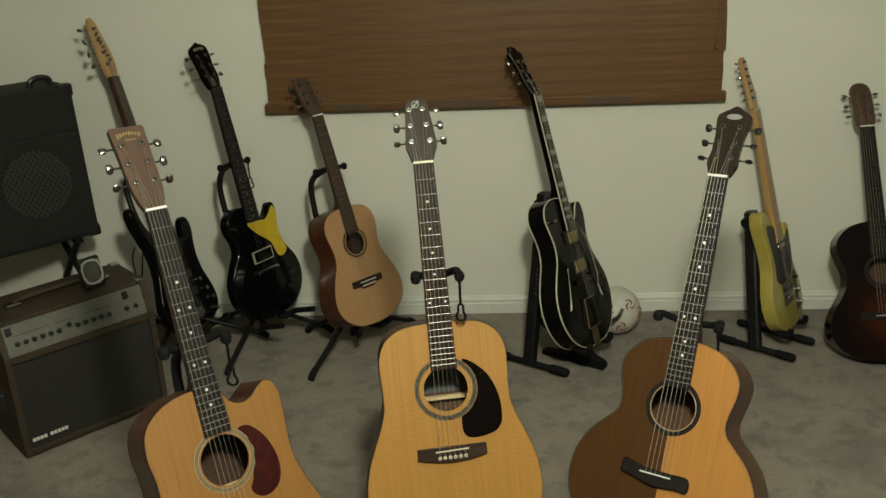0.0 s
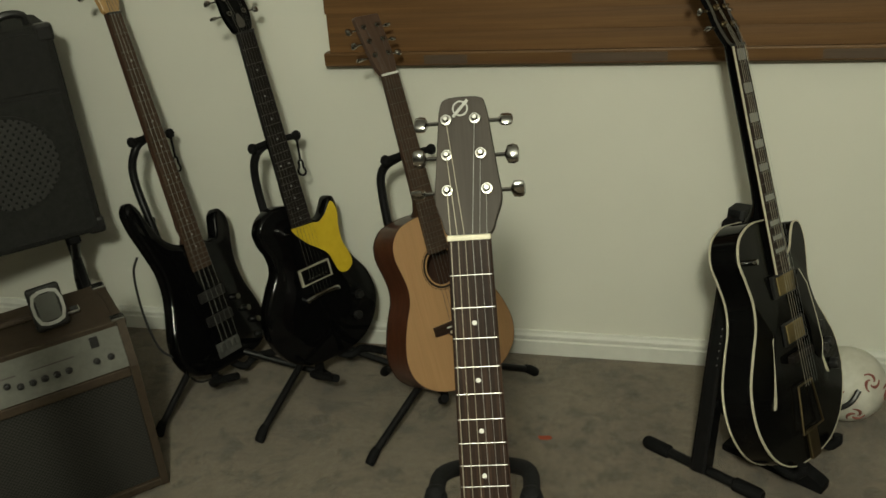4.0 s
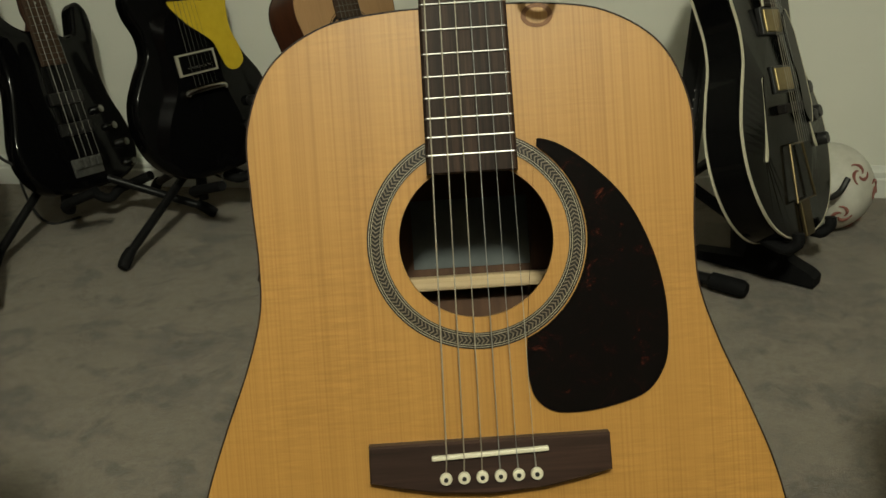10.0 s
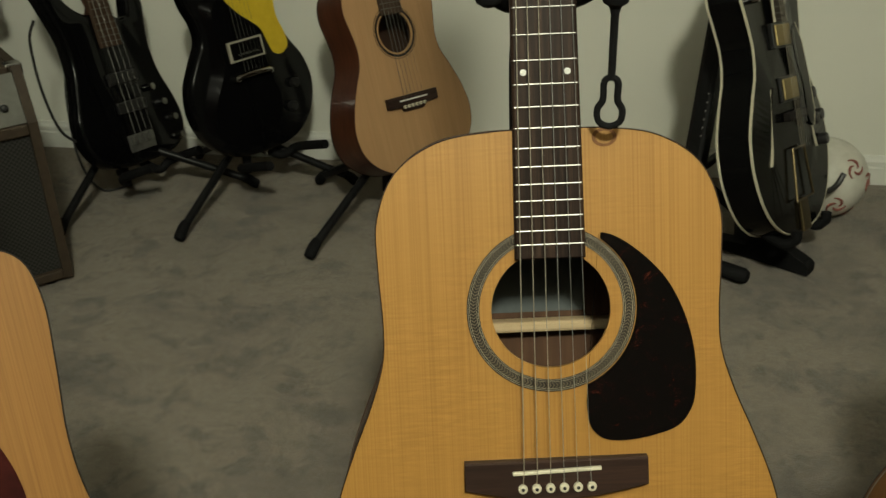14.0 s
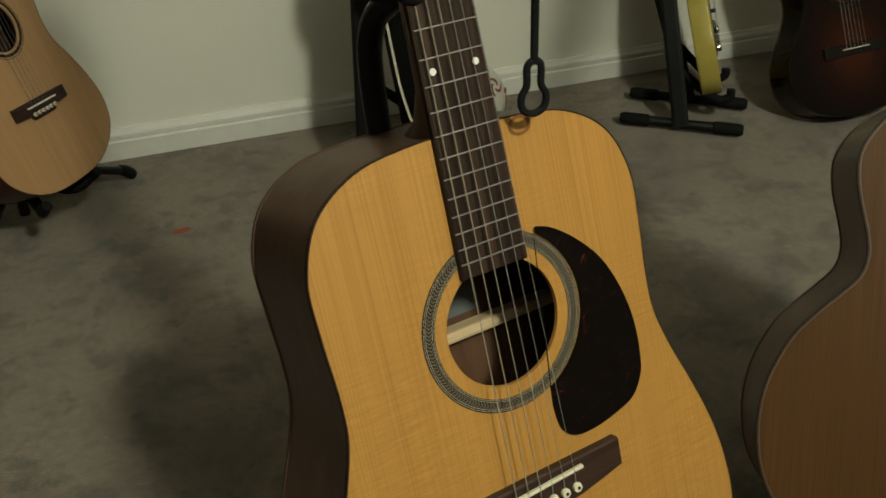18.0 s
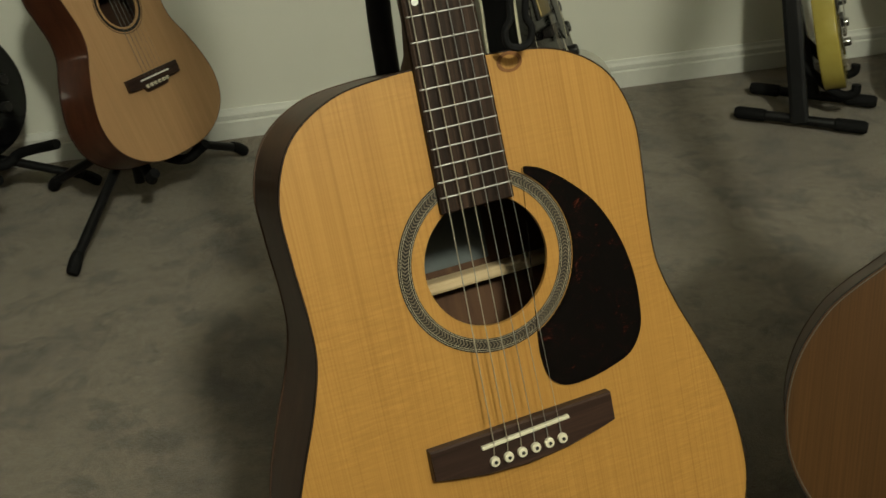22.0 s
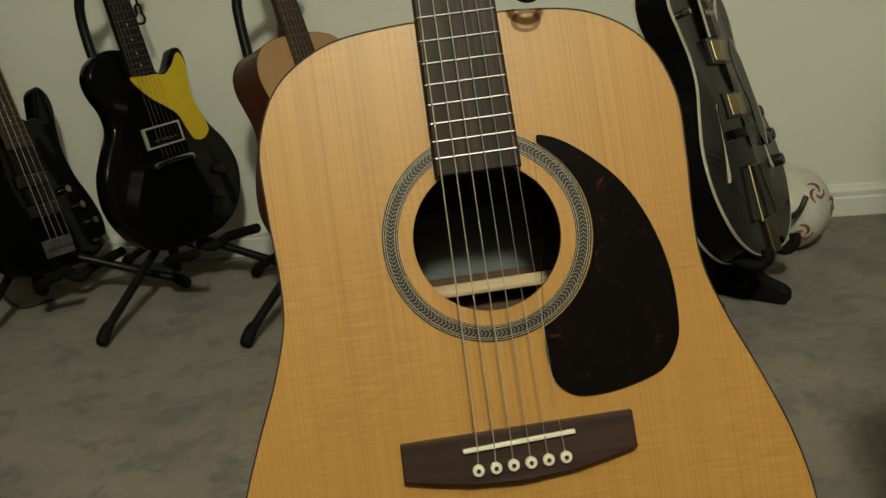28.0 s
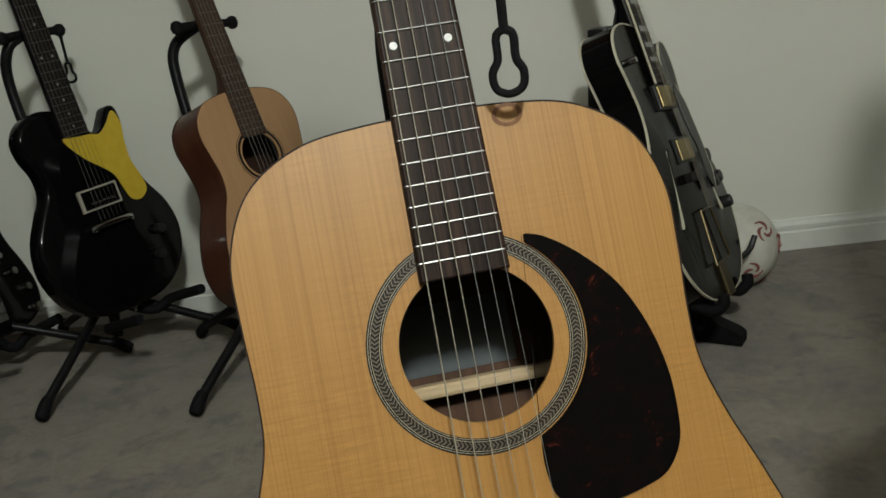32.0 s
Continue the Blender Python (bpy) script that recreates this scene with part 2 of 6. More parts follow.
HEAD_DARK = wood("dark_striped_head_veneer", (0.016, 0.012, 0.009), (0.030, 0.021, 0.015), (0.05, 0.034, 0.023), (160.0, 6.0, 60.0), 0.25, 0.1, 0.3, 0.02)
DULL_GOLD = spotted("tarnished_gold", (0.13, 0.098, 0.05), (0.20, 0.153, 0.082), size=120, rough=0.42, metal=1.0)
STUD_GREY = spotted("grille_steel", (0.026, 0.026, 0.024), (0.036, 0.036, 0.033), size=200, rough=0.5)
BLACK_GLOSS = spotted("black_lacquer", (0.0022, 0.0022, 0.0026), (0.0036, 0.0036, 0.004), size=60, rough=0.05, gloss=0.20)
BLACK_SATIN = spotted("black_satin_lacquer", (0.003, 0.003, 0.003), (0.005, 0.005, 0.0048), size=60, rough=0.16)
BLACK_PLASTIC = spotted("black_plastic", (0.012, 0.012, 0.012), (0.022, 0.021, 0.020), size=80, rough=0.35)
BLACK_METAL = spotted("black_enamel_tube", (0.0045, 0.0045, 0.005), (0.010, 0.010, 0.0105), size=90, rough=0.40, rough_var=0.1, gloss=0.22)
FOAM = spotted("black_foam_rubber", (0.004, 0.004, 0.0044), (0.0085, 0.0085, 0.009), size=300, rough=0.75, bumps=0.3, gloss=0.15)
CHROME = spotted("chrome", (0.36, 0.355, 0.345), (0.50, 0.495, 0.48), size=200, rough=0.17, metal=1.0)
BRASS_FRET = spotted("nickel_fret", (0.22, 0.216, 0.205), (0.32, 0.315, 0.30), size=300, rough=0.40, metal=1.0)
BRONZE = spotted("bronze_string", (0.36, 0.32, 0.25), (0.47, 0.43, 0.35), size=600, rough=0.45, metal=0.6)
TUNER_STEEL = spotted("dull_tuner_steel", (0.26, 0.256, 0.24), (0.38, 0.376, 0.355), size=200, rough=0.15, metal=1.0)
STEEL = spotted("plain_steel_string", (0.36, 0.36, 0.35), (0.47, 0.47, 0.45), size=600, rough=0.42, metal=0.7)
GOLD = spotted("worn_gold", (0.34, 0.255, 0.11), (0.45, 0.35, 0.17), size=120, rough=0.42, metal=1.0)
BONE = spotted("ivory_plastic", (0.62, 0.57, 0.43), (0.72, 0.68, 0.54), size=120, rough=0.4)
PEARL = spotted("pearl_inlay", (0.68, 0.68, 0.64), (0.82, 0.82, 0.79), size=400, rough=0.25)
CREAM = spotted("cream_binding", (0.55, 0.51, 0.38), (0.66, 0.62, 0.48), size=90, rough=0.4)
RING_CREAM = spotted("dulled_cream_plastic", (0.34, 0.315, 0.25), (0.42, 0.39, 0.31), size=90, rough=0.4)
YELLOW = spotted("mustard_yellow_plastic", (0.56, 0.39, 0.02), (0.66, 0.48, 0.035), size=50, rough=0.3)
BUTTER = spotted("butterscotch_lacquer", (0.34, 0.275, 0.055), (0.43, 0.355, 0.085), size=25, rough=0.2, coat=0.3)
SHELL = shell_mat()
RED_SHELL = spotted("dark_red_pickguard", (0.022, 0.005, 0.0045), (0.052, 0.010, 0.008), size=45, rough=0.25)
SILVER_PANEL = spotted("brushed_silver_panel", (0.105, 0.106, 0.090), (0.150, 0.151, 0.130), (1, 30, 1), 60, rough=0.5, metal=0.2)
TOLEX = spotted("tan_brown_vinyl", (0.036, 0.025, 0.016), (0.060, 0.042, 0.027), size=420, rough=0.6, bumps=0.4)
GREY_VINYL = spotted("charcoal_carpeted_vinyl", (0.010, 0.010, 0.0095), (0.020, 0.020, 0.018), size=500, rough=0.8, bumps=0.5)
GRILLE, BURST = grille_mat(), burst_mat()
# Near-black colour standing in for shade behind openings.
SHADE_BLACK = spotted("near_black_shade", (0.006, 0.006, 0.006), (0.010, 0.010, 0.010), size=50, rough=0.9)
BALL_WHITE = spotted("scuffed_white_leather", (0.50, 0.49, 0.42), (0.68, 0.67, 0.60), size=30, rough=0.45, bumps=0.15)
BALL_PRINT = spotted("faded_maroon_print", (0.20, 0.06, 0.05), (0.32, 0.13, 0.10), size=90, rough=0.5)
LABEL_PAPER = spotted("pale_blue_paper_label", (0.095, 0.112, 0.116), (0.13, 0.148, 0.152), size=60, rough=0.7)
SPRUCE_DULL = wood("aged_spruce_top", (0.215, 0.098, 0.025), (0.270, 0.128, 0.034), (0.32, 0.158, 0.046), (700.0, 5.0, 40.0), 0.45, 0.0, 0.16, 0.02)
# INSIDE with the shade of an unlit soundbox put into its colour.
INSIDE_DARK = wood("shaded_inside_wood", (0.030, 0.013, 0.008), (0.046, 0.021, 0.012), (0.06, 0.028, 0.016), (90.0, 6.0, 60.0), 0.7, 0, 0.3, 0.03)
BROWN_BOARD = wood("brown_walnut_board", (0.042, 0.026, 0.016), (0.068, 0.042, 0.027), (0.095, 0.060, 0.040), (200.0, 8.0, 60.0), 0.7, 0.0, 0.3, 0.04)
GREY_INLAY = spotted("grey_pearl_block", (0.24, 0.245, 0.235), (0.36, 0.365, 0.35), size=300, rough=0.3)
DULL_FRET = spotted("tarnished_fret", (0.11, 0.105, 0.095), (0.17, 0.165, 0.15), size=300, rough=0.5, metal=1.0)
TAN_RIM = wood("satin_brown_rim", (0.080, 0.040, 0.019), (0.118, 0.060, 0.030), (0.155, 0.082, 0.043), (40.0, 6.0, 60.0), 0.36, 0.25, 0.3, 0.03)
ROSETTE_WHITE = spotted("rosette_white_line", (0.34, 0.300, 0.225), (0.43, 0.385, 0.29), size=300, rough=0.4)
ROSETTE_DARK = spotted("rosette_black_line", (0.007, 0.005, 0.004), (0.013, 0.0095, 0.007), size=300, rough=0.4)
ROSETTE_TAN = spotted("rosette_tan_band", (0.14, 0.105, 0.060), (0.22, 0.17, 0.10), size=400, rough=0.4)
ROSETTE_GREY = spotted("rosette_grey_brown", (0.055, 0.05, 0.043), (0.085, 0.078, 0.067), size=400, rough=0.4)
ROSETTE_PALE = spotted("rosette_pale_chip", (0.105, 0.085, 0.062), (0.180, 0.150, 0.112), size=400, rough=0.4)
RED_MARK = spotted("faded_red_stain", (0.34, 0.070, 0.035), (0.44, 0.105, 0.055), size=200, rough=0.95)
SMOKED = spotted("silver_grey_plastic", (0.30, 0.30, 0.28), (0.38, 0.38, 0.35), size=60, rough=0.35)
DULL_STEEL = spotted("dull_bridge_steel", (0.16, 0.16, 0.15), (0.24, 0.24, 0.225), size=150, rough=0.4, metal=0.7)
RACK_TUBE = spotted("brushed_aluminium_tube", (0.42, 0.42, 0.40), (0.54, 0.54, 0.51), (1, 1, 1), 90, rough=0.35, metal=0.7)
BEZEL = spotted("bright_silver_plastic", (0.42, 0.42, 0.40), (0.52, 0.52, 0.50), size=80, rough=0.3)
SCREEN = spotted("grey_lcd_glass", (0.09, 0.092, 0.084), (0.13, 0.133, 0.12), size=20, rough=0.3)
for dark_wood in (EBONY, BROWN_BOARD, BLACK_SATIN, BURST):
    dark_wood.node_tree.nodes["Principled BSDF"].inputs["Specular IOR Level"].default_value = 0.16


# ---- mesh helpers ----
def part(name, bm, material, parent=None, label="", smooth=False):
    me = bpy.data.meshes.new(name)
    bmesh.ops.recalc_face_normals(bm, faces=bm.faces[:])
    bm.to_mesh(me)
    bm.free()
    if smooth:
        for p in me.polygons:
            p.use_smooth = True
        me.set_sharp_from_angle(angle=radians(40))
    me.materials.append(material)
    ob = new(name, me)
    ob.parent = parent
    if label:
        ob["label"] = label
    return ob


def twin(ob, parent, place):
    """Another piece on the same mesh, at a pose in its parent's frame."""
    o = new(ob.name.split(".")[0], ob.data)
    o.parent, o.matrix_basis = parent, place
    return o


def thing(name, label, category, m, group=""):
    e = new(name)
    e.empty_display_size = 0.1
    e.matrix_world = m
    return tagged(e, label, category, group)


def smooth_loop(points, per=6):
    """Closed centripetal spline through 2D points."""
    n, out = len(points), []
    P = [Vector((*p, 0)) for p in points]
    for i in range(n):
        a, b, c, d = P[i - 1], P[i], P[(i + 1) % n], P[(i + 2) % n]
        t0, t1 = 0.0, max(1e-6, (b - a).length ** 0.5)
        t2 = t1 + max(1e-6, (c - b).length ** 0.5)
        t3 = t2 + max(1e-6, (d - c).length ** 0.5)
        for k in range(per):
            t = t1 + (t2 - t1) * k / per
            a1, a2, a3 = a.lerp(b, (t - t0) / (t1 - t0)), b.lerp(c, (t - t1) / (t2 - t1)), c.lerp(d, (t - t2) / (t3 - t2))
            b1, b2 = a1.lerp(a2, (t - t0) / (t2 - t0)), a2.lerp(a3, (t - t1) / (t3 - t1))
            q = b1.lerp(b2, (t - t1) / (t2 - t1))
            out.append((q.x, q.y))
    return out


def mirrored(half, per=6):
    """Closed outline from (v, half width) pairs that run from the neck end to the tail."""
    right = [(w, v) for v, w in half]
    left = [(-w, v) for v, w in reversed(half) if w > 1e-6]
    return smooth_loop(right + left, per)


def grown(loop, d):
    """The loop moved outwards by d (inwards: minus)."""
    n, out = len(loop), []
    area = sum(loop[i - 1][0] * loop[i][1] - loop[i][0] * loop[i - 1][1] for i in range(n))
    s = 1 if area > 0 else -1
    for i in range(n):
        (x0, y0), (x1, y1) = loop[i - 1], loop[(i + 1) % n]
        dx, dy = x1 - x0, y1 - y0
        k = max(1e-9, math.hypot(dx, dy))
        out.append((loop[i][0] + s * d * dy / k, loop[i][1] - s * d * dx / k))
    return out


def ring(c, r, n=48):
    return [(c[0] + r * math.cos(2 * math.pi * i / n), c[1] + r * math.sin(2 * math.pi * i / n)) for i in range(n)]


def plate(loops, z0, z1, zf=None):
    """A flat plate between z0 and z1: the first loop is its edge, the others are holes. zf(x, y) adds to the upper face."""
    bm = bmesh.new()
    for z in (z0, z1):
        edges = []
        for loop in loops:
            vs = [bm.verts.new((x, y, z + (zf(x, y) if zf and z == z1 else 0))) for x, y in loop]
            edges += [bm.edges.new((vs[i - 1], vs[i])) for i in range(len(vs))]
        bmesh.ops.triangle_fill(bm, use_beauty=True, edges=edges)
    bm.verts.ensure_lookup_table()
    k, total = 0, sum(len(p) for p in loops)
    for loop in loops:
        n = len(loop)
        for i in range(n):
            j = (i + 1) % n
            bm.faces.new((bm.verts[k + i], bm.verts[k + j], bm.verts[total + k + j], bm.verts[total + k + i]))
        k += n
    return bm


def band(outer, inner, z0, z1):
    """A closed wall between two loops of the same length."""
    bm = bmesh.new()
    rows = [[bm.verts.new((x, y, z)) for x, y in loop] for loop, z in ((outer, z0), (outer, z1), (inner, z1), (inner, z0))]
    n = len(outer)
    for a, b in ((0, 1), (1, 2), (2, 3), (3, 0)):
        for i in range(n):
            j = (i + 1) % n
            bm.faces.new((rows[a][i], rows[a][j], rows[b][j], rows[b][i]))
    return bm


def stacked(levels, cap=True):
    """A skin through loops of the same length: (loop, z) from the lowest up."""
    bm = bmesh.new()
    rows = [[bm.verts.new((x, y, z)) for x, y in loop] for loop, z in levels]
    n = len(rows[0])
    for a, b in zip(rows, rows[1:]):
        for i in range(n):
            j = (i + 1) % n
            bm.faces.new((a[i], a[j], b[j], b[i]))
    if cap:
        bm.faces.new(rows[0])
        bm.faces.new(rows[-1])
    return bm


def box(x0, x1, y0, y1, z0, z1, bevel=0.0, seg=2, bm=None):
    bm = bm or bmesh.new()
    c = bmesh.ops.create_cube(bm, size=1.0, matrix=Matrix.LocRotScale(((x0 + x1) / 2, (y0 + y1) / 2, (z0 + z1) / 2), None, (x1 - x0, y1 - y0, z1 - z0)))
    if bevel:
        es = list({e for v in c["verts"] for e in v.link_edges})
        bmesh.ops.bevel(bm, geom=es, offset=bevel, segments=seg, affect="EDGES", profile=0.5)
    return bm


def tube(points, r, n=10, bm=None, radii=None, closed=False):
    """A round bar along points; radii: one for each point."""
    bm = bm or bmesh.new()
    P = [Vector(p) for p in points]
    rows, up = [], None
    m = len(P)
    for i, p in enumerate(P):
        d = (P[(i + 1) % m] - P[i - 1]) if closed else (P[min(i + 1, m - 1)] - P[max(i - 1, 0)])
        d.normalize()
        if up is None:
            up = d.orthogonal().normalized()
        up = (up - d * up.dot(d)).normalized()
        side = d.cross(up)
        q = radii[i] if radii else r
        rows.append([bm.verts.new(p + q * (math.cos(a) * up + math.sin(a) * side)) for a in (2 * math.pi * k / n for k in range(n))])
    for a, b in (zip(rows, rows[1:] + rows[:1]) if closed else zip(rows, rows[1:])):
        for k in range(n):
            bm.faces.new((a[k], a[(k + 1) % n], b[(k + 1) % n], b[k]))
    if not closed:
        bm.faces.new(rows[0])
        bm.faces.new(rows[-1])
    return bm


def bent(points, per=6):
    """A smooth open line through 3D points."""
    P = [Vector(p) for p in points]
    P = [2 * P[0] - P[1]] + P + [2 * P[-1] - P[-2]]
    out = []
    for i in range(1, len(P) - 2):
        a, b, c, d = P[i - 1:i + 3]
        for k in range(per):
            t = k / per
            out.append(0.5 * (2 * b + (c - a) * t + (2 * a - 5 * b + 4 * c - d) * t * t + (3 * b - a - 3 * c + d) * t ** 3))
    out.append(P[-2])
    return out


def lathe(profile, n=24, axis="z"):
    """A turned form from (radius, height) pairs."""
    bm = bmesh.new()
    rows = [[bm.verts.new((r * math.cos(2 * math.pi * k / n), r * math.sin(2 * math.pi * k / n), h)) for k in range(n)] for r, h in profile]
    for a, b in zip(rows, rows[1:]):
        for k in range(n):
            bm.faces.new((a[k], a[(k + 1) % n], b[(k + 1) % n], b[k]))
    bm.faces.new(rows[0])
    bm.faces.new(rows[-1])
    if axis == "x":
        bmesh.ops.transform(bm, matrix=Matrix.Rotation(radians(90), 4, "Y"), verts=bm.verts[:])
    if axis == "y":
        bmesh.ops.transform(bm, matrix=Matrix.Rotation(radians(-90), 4, "X"), verts=bm.verts[:])
    return bm


def moved(bm, m):
    bmesh.ops.transform(bm, matrix=m, verts=bm.verts[:])
    return bm


def leaning(place, yaw, lean, roll, size=1.0):
    """The frame of a guitar: origin at its saddle, x across, y up the neck, z out of its top. yaw turns its face towards +x."""
    y, l = radians(yaw), radians(lean)
    w = Vector((math.sin(y) * math.cos(l), -math.cos(y) * math.cos(l), math.sin(l)))
    u = Vector((math.cos(y), math.sin(y), 0))
    m = Matrix((u, w.cross(u), w)).transposed().to_4x4()
    return Matrix.Translation(place) @ m @ Matrix.Rotation(radians(roll), 4, "Z") @ Matrix.Scale(size, 4)


def structure(name, bm, material, label):
    ob = part(name, bm, material)
    return tagged(ob, label, kind="structure")


# ---- the room ----
structure("floor", box(LEFT_X, RIGHT_X, FRONT_Y, WALL_Y, -0.05, 0.0), CARPET, "worn taupe cut-pile carpet with faint stains")
structure("wall_north", box(LEFT_X - 0.1, RIGHT_X + 0.1, WALL_Y, WALL_Y + 0.1, -0.05, CEIL_Z), WALL, "pale cream painted plaster wall behind the guitars")
# South, west and east walls are unseen; their dark colour holds back fill light.
structure("wall_south", box(LEFT_X - 0.1, RIGHT_X + 0.1, FRONT_Y - 0.1, FRONT_Y, -0.05, CEIL_Z), FAR_WALL, "unseen plain wall, darkened to cut bounced light")
structure("wall_west", box(LEFT_X - 0.1, LEFT_X, FRONT_Y, WALL_Y, -0.05, CEIL_Z), FAR_WALL, "unseen plain wall, darkened to cut bounced light")
structure("wall_east", box(RIGHT_X, RIGHT_X + 0.1, FRONT_Y, WALL_Y, -0.05, CEIL_Z), FAR_WALL, "unseen plain wall, darkened to cut bounced light")
structure("ceiling", box(LEFT_X - 0.1, RIGHT_X + 0.1, FRONT_Y - 0.1, WALL_Y + 0.1, CEIL_Z, CEIL_Z + 0.1), CEIL, "flat white ceiling")


def baseboard():
    prof = [(0, 0), (-0.016, 0), (-0.016, 0.042), (-0.012, 0.046), (-0.0135, 0.050), (-0.0135, 0.058), (-0.008, 0.064), (-0.005, 0.071), (0, 0.071)]
    bm = bmesh.new()
    a = [bm.verts.new((LEFT_X, WALL_Y + y, z)) for y, z in prof]
    b = [bm.verts.new((RIGHT_X, WALL_Y + y, z)) for y, z in prof]
    for i in range(len(prof) - 1):
        bm.faces.new((a[i], a[i + 1], b[i + 1], b[i]))
    bm.faces.new(a)
    bm.faces.new(b)
    structure("baseboard", bm, TRIM, "cream painted moulded baseboard")


baseboard()


# ---- guitar parts ----
def fret_v(S, n):
    return S * 2 ** (-n / 12)


def neck_mesh(S, v0, w0, w1, thick, heel):
    """The rounded neck behind the fingerboard, from v0 (body) to the nut, with its heel."""
    bm = bmesh.new()
    rows = []
    for v, w, th in ((v0 - 0.004, w1 * 0.96, heel), (v0 + 0.012, w1 * 0.9, heel * 0.62), (v0 + 0.035, w1 * 0.92, thick * 1.3), (v0 + 0.07, w1 * 0.94, thick * 1.06), (S * 0.75, (w0 * 0.6 + w1 * 0.4), thick), (S - 0.03, w0 * 0.99, thick * 0.94), (S + 0.004, w0, thick * 0.9)):
        rows.append([bm.verts.new((w / 2 * math.cos(a), v, -th * abs(math.sin(a)) ** 0.85)) for a in (math.pi * k / 12 for k in range(13))])
    for a, b in zip(rows, rows[1:]):
        for k in range(12):
            bm.faces.new((a[k], a[k + 1], b[k + 1], b[k]))
    for r in (rows[0], rows[-1]):
        bm.faces.new(r)
    for a, b in zip(rows, rows[1:]):
        bm.faces.new((a[0], b[0], b[12], a[12]))
    return bm


def width_at(S, w0, w1, last, v):
    return w0 + (w1 - w0) * (S - v) / (S - fret_v(S, last))


def fingerboard(g, S, w0, w1, last, end_v, z0, th, mat, dots, dot_r=0.003, fret_mat=None, blocks=False, dot_mat=None, pair=0.018, binding=None):
    we = width_at(S, w0, w1, last, end_v)
    part("fingerboard", stacked([([(-we / 2, end_v), (we / 2, end_v), (w0 / 2, S), (-w0 / 2, S)], z0), ([(-we / 2, end_v), (we / 2, end_v), (w0 / 2, S), (-w0 / 2, S)], z0 + th - 0.0012), ([(-we / 2 + 0.002, end_v + 0.001), (we / 2 - 0.002, end_v + 0.001), (w0 / 2 - 0.002, S), (-w0 / 2 + 0.002, S)], z0 + th)]), mat, g)
    if binding:
        for s in (-1, 1):
            part("neck_binding", tube([(s * (we / 2 + 0.0005), end_v, z0 + th - 0.0025), (s * (w0 / 2 + 0.0005), S, z0 + th - 0.0025)], 0.0022, 6), binding, g)
    for n in range(1, last + 1):
        v = fret_v(S, n)
        w = width_at(S, w0, w1, last, v) / 2 - 0.0008
        part("fret", tube([(-w, v, z0 + th - 0.0002), (-w + 0.001, v, z0 + th + 0.0004), (w - 0.001, v, z0 + th + 0.0004), (w, v, z0 + th - 0.0002)], 0.00070, 6), fret_mat or BRASS_FRET, g)
    proto = None
    for n, double in dots:
        v = (fret_v(S, n) + fret_v(S, n - 1)) / 2
        if blocks:
            h = (fret_v(S, n - 1) - fret_v(S, n)) * 0.32
            w = width_at(S, w0, w1, last, v) * 0.36
            part("inlay", box(-w, w, v - h, v + h, z0 + th - 0.001, z0 + th + 0.0003), dot_mat or PEARL, g)
            continue
        for x in ((-pair, pair) if double else (0,)):
            at = Matrix.Translation((x, v, z0 + th))
            if proto is None:
                proto = part("inlay", lathe([(dot_r, -0.001), (dot_r, 0.0002), (dot_r * 0.8, 0.0003)], 14), dot_mat or PEARL, g)
                proto.matrix_basis = at
            else:
                twin(proto, g, at)


def tuner(parent, x, y, side, mat, button_mat, base=0.004, reach=0.026, big=1.0, turn=0.0):
    """A geared tuner on a headstock: post with its collar in front, button at the edge."""
    t = part("tuner", lathe([(0.0062, -0.001), (0.0066, base * 0.30), (0.0058, base * 0.5), (0.0046, base * 0.5), (0.0034, base * 0.55), (0.0031, base + 0.003), (0.0024, base + 0.004)], 16), TUNER_STEEL if mat == CHROME else mat, parent, smooth=True)
    t.matrix_basis = Matrix.Translation((x, y, 0.0))
    zb = -0.012
    part("tuner_shaft", tube([(0, 0, zb), (side * (reach - 0.006), 0, zb)], 0.0022, 8), mat, t)
    b = stacked([(ring((0, 0), 0.003, 12), 0.0), ([(px * 1.0, py * 0.55) for px, py in ring((0, 0), 0.0085 * big, 12)], 0.003), ([(px, py * 0.5) for px, py in ring((0, 0), 0.0095 * big, 12)], 0.009), ([(px, py * 0.5) for px, py in ring((0, 0), 0.008 * big, 12)], 0.0135), ([(px, py * 0.3) for px, py in ring((0, 0), 0.005 * big, 12)], 0.0150)])
    moved(b, Matrix.Translation((side * (reach - 0.006), 0, zb)) @ Matrix.Rotation(radians(side * 90), 4, "Y") @ Matrix.Rotation(radians(turn), 4, "Z"))
    part("button", b, button_mat, t, smooth=True)
    return t


def headstock(g, S, loop, tilt, thick, mat, back_mat=None):
    h = part("headstock", stacked([(grown(loop, -0.001), -thick), (loop, -thick + 0.001), (loop, -0.001), (grown(loop, -0.001), 0.0)]), mat, g)
    h.matrix_basis = Matrix.Translation((0, S + 0.003, 0.002)) @ Matrix.Rotation(radians(-tilt), 4, "X")
    return h


def strings(g, S, z_nut, z_sad, w_nut, w_sad, sad_v, head, posts, wound=3, n=6, thick=(0.00064, 0.00056, 0.0005, 0.0004, 0.0003, 0.00026), dull=False):
    hm = head.matrix_basis if head else None
    for i in range(n):
        k = i / (n - 1) - 0.5
        line = [(w_sad * k, sad_v, z_sad), (w_nut * k, S, z_nut)]
        if hm and i < len(posts):
            line.append(tuple(hm @ Vector((*posts[i], 0.006))))
        part("string", tube(line, thick[i] * 0.82, 6), DULL_FRET if dull else BRONZE if i < wound else STEEL, g)


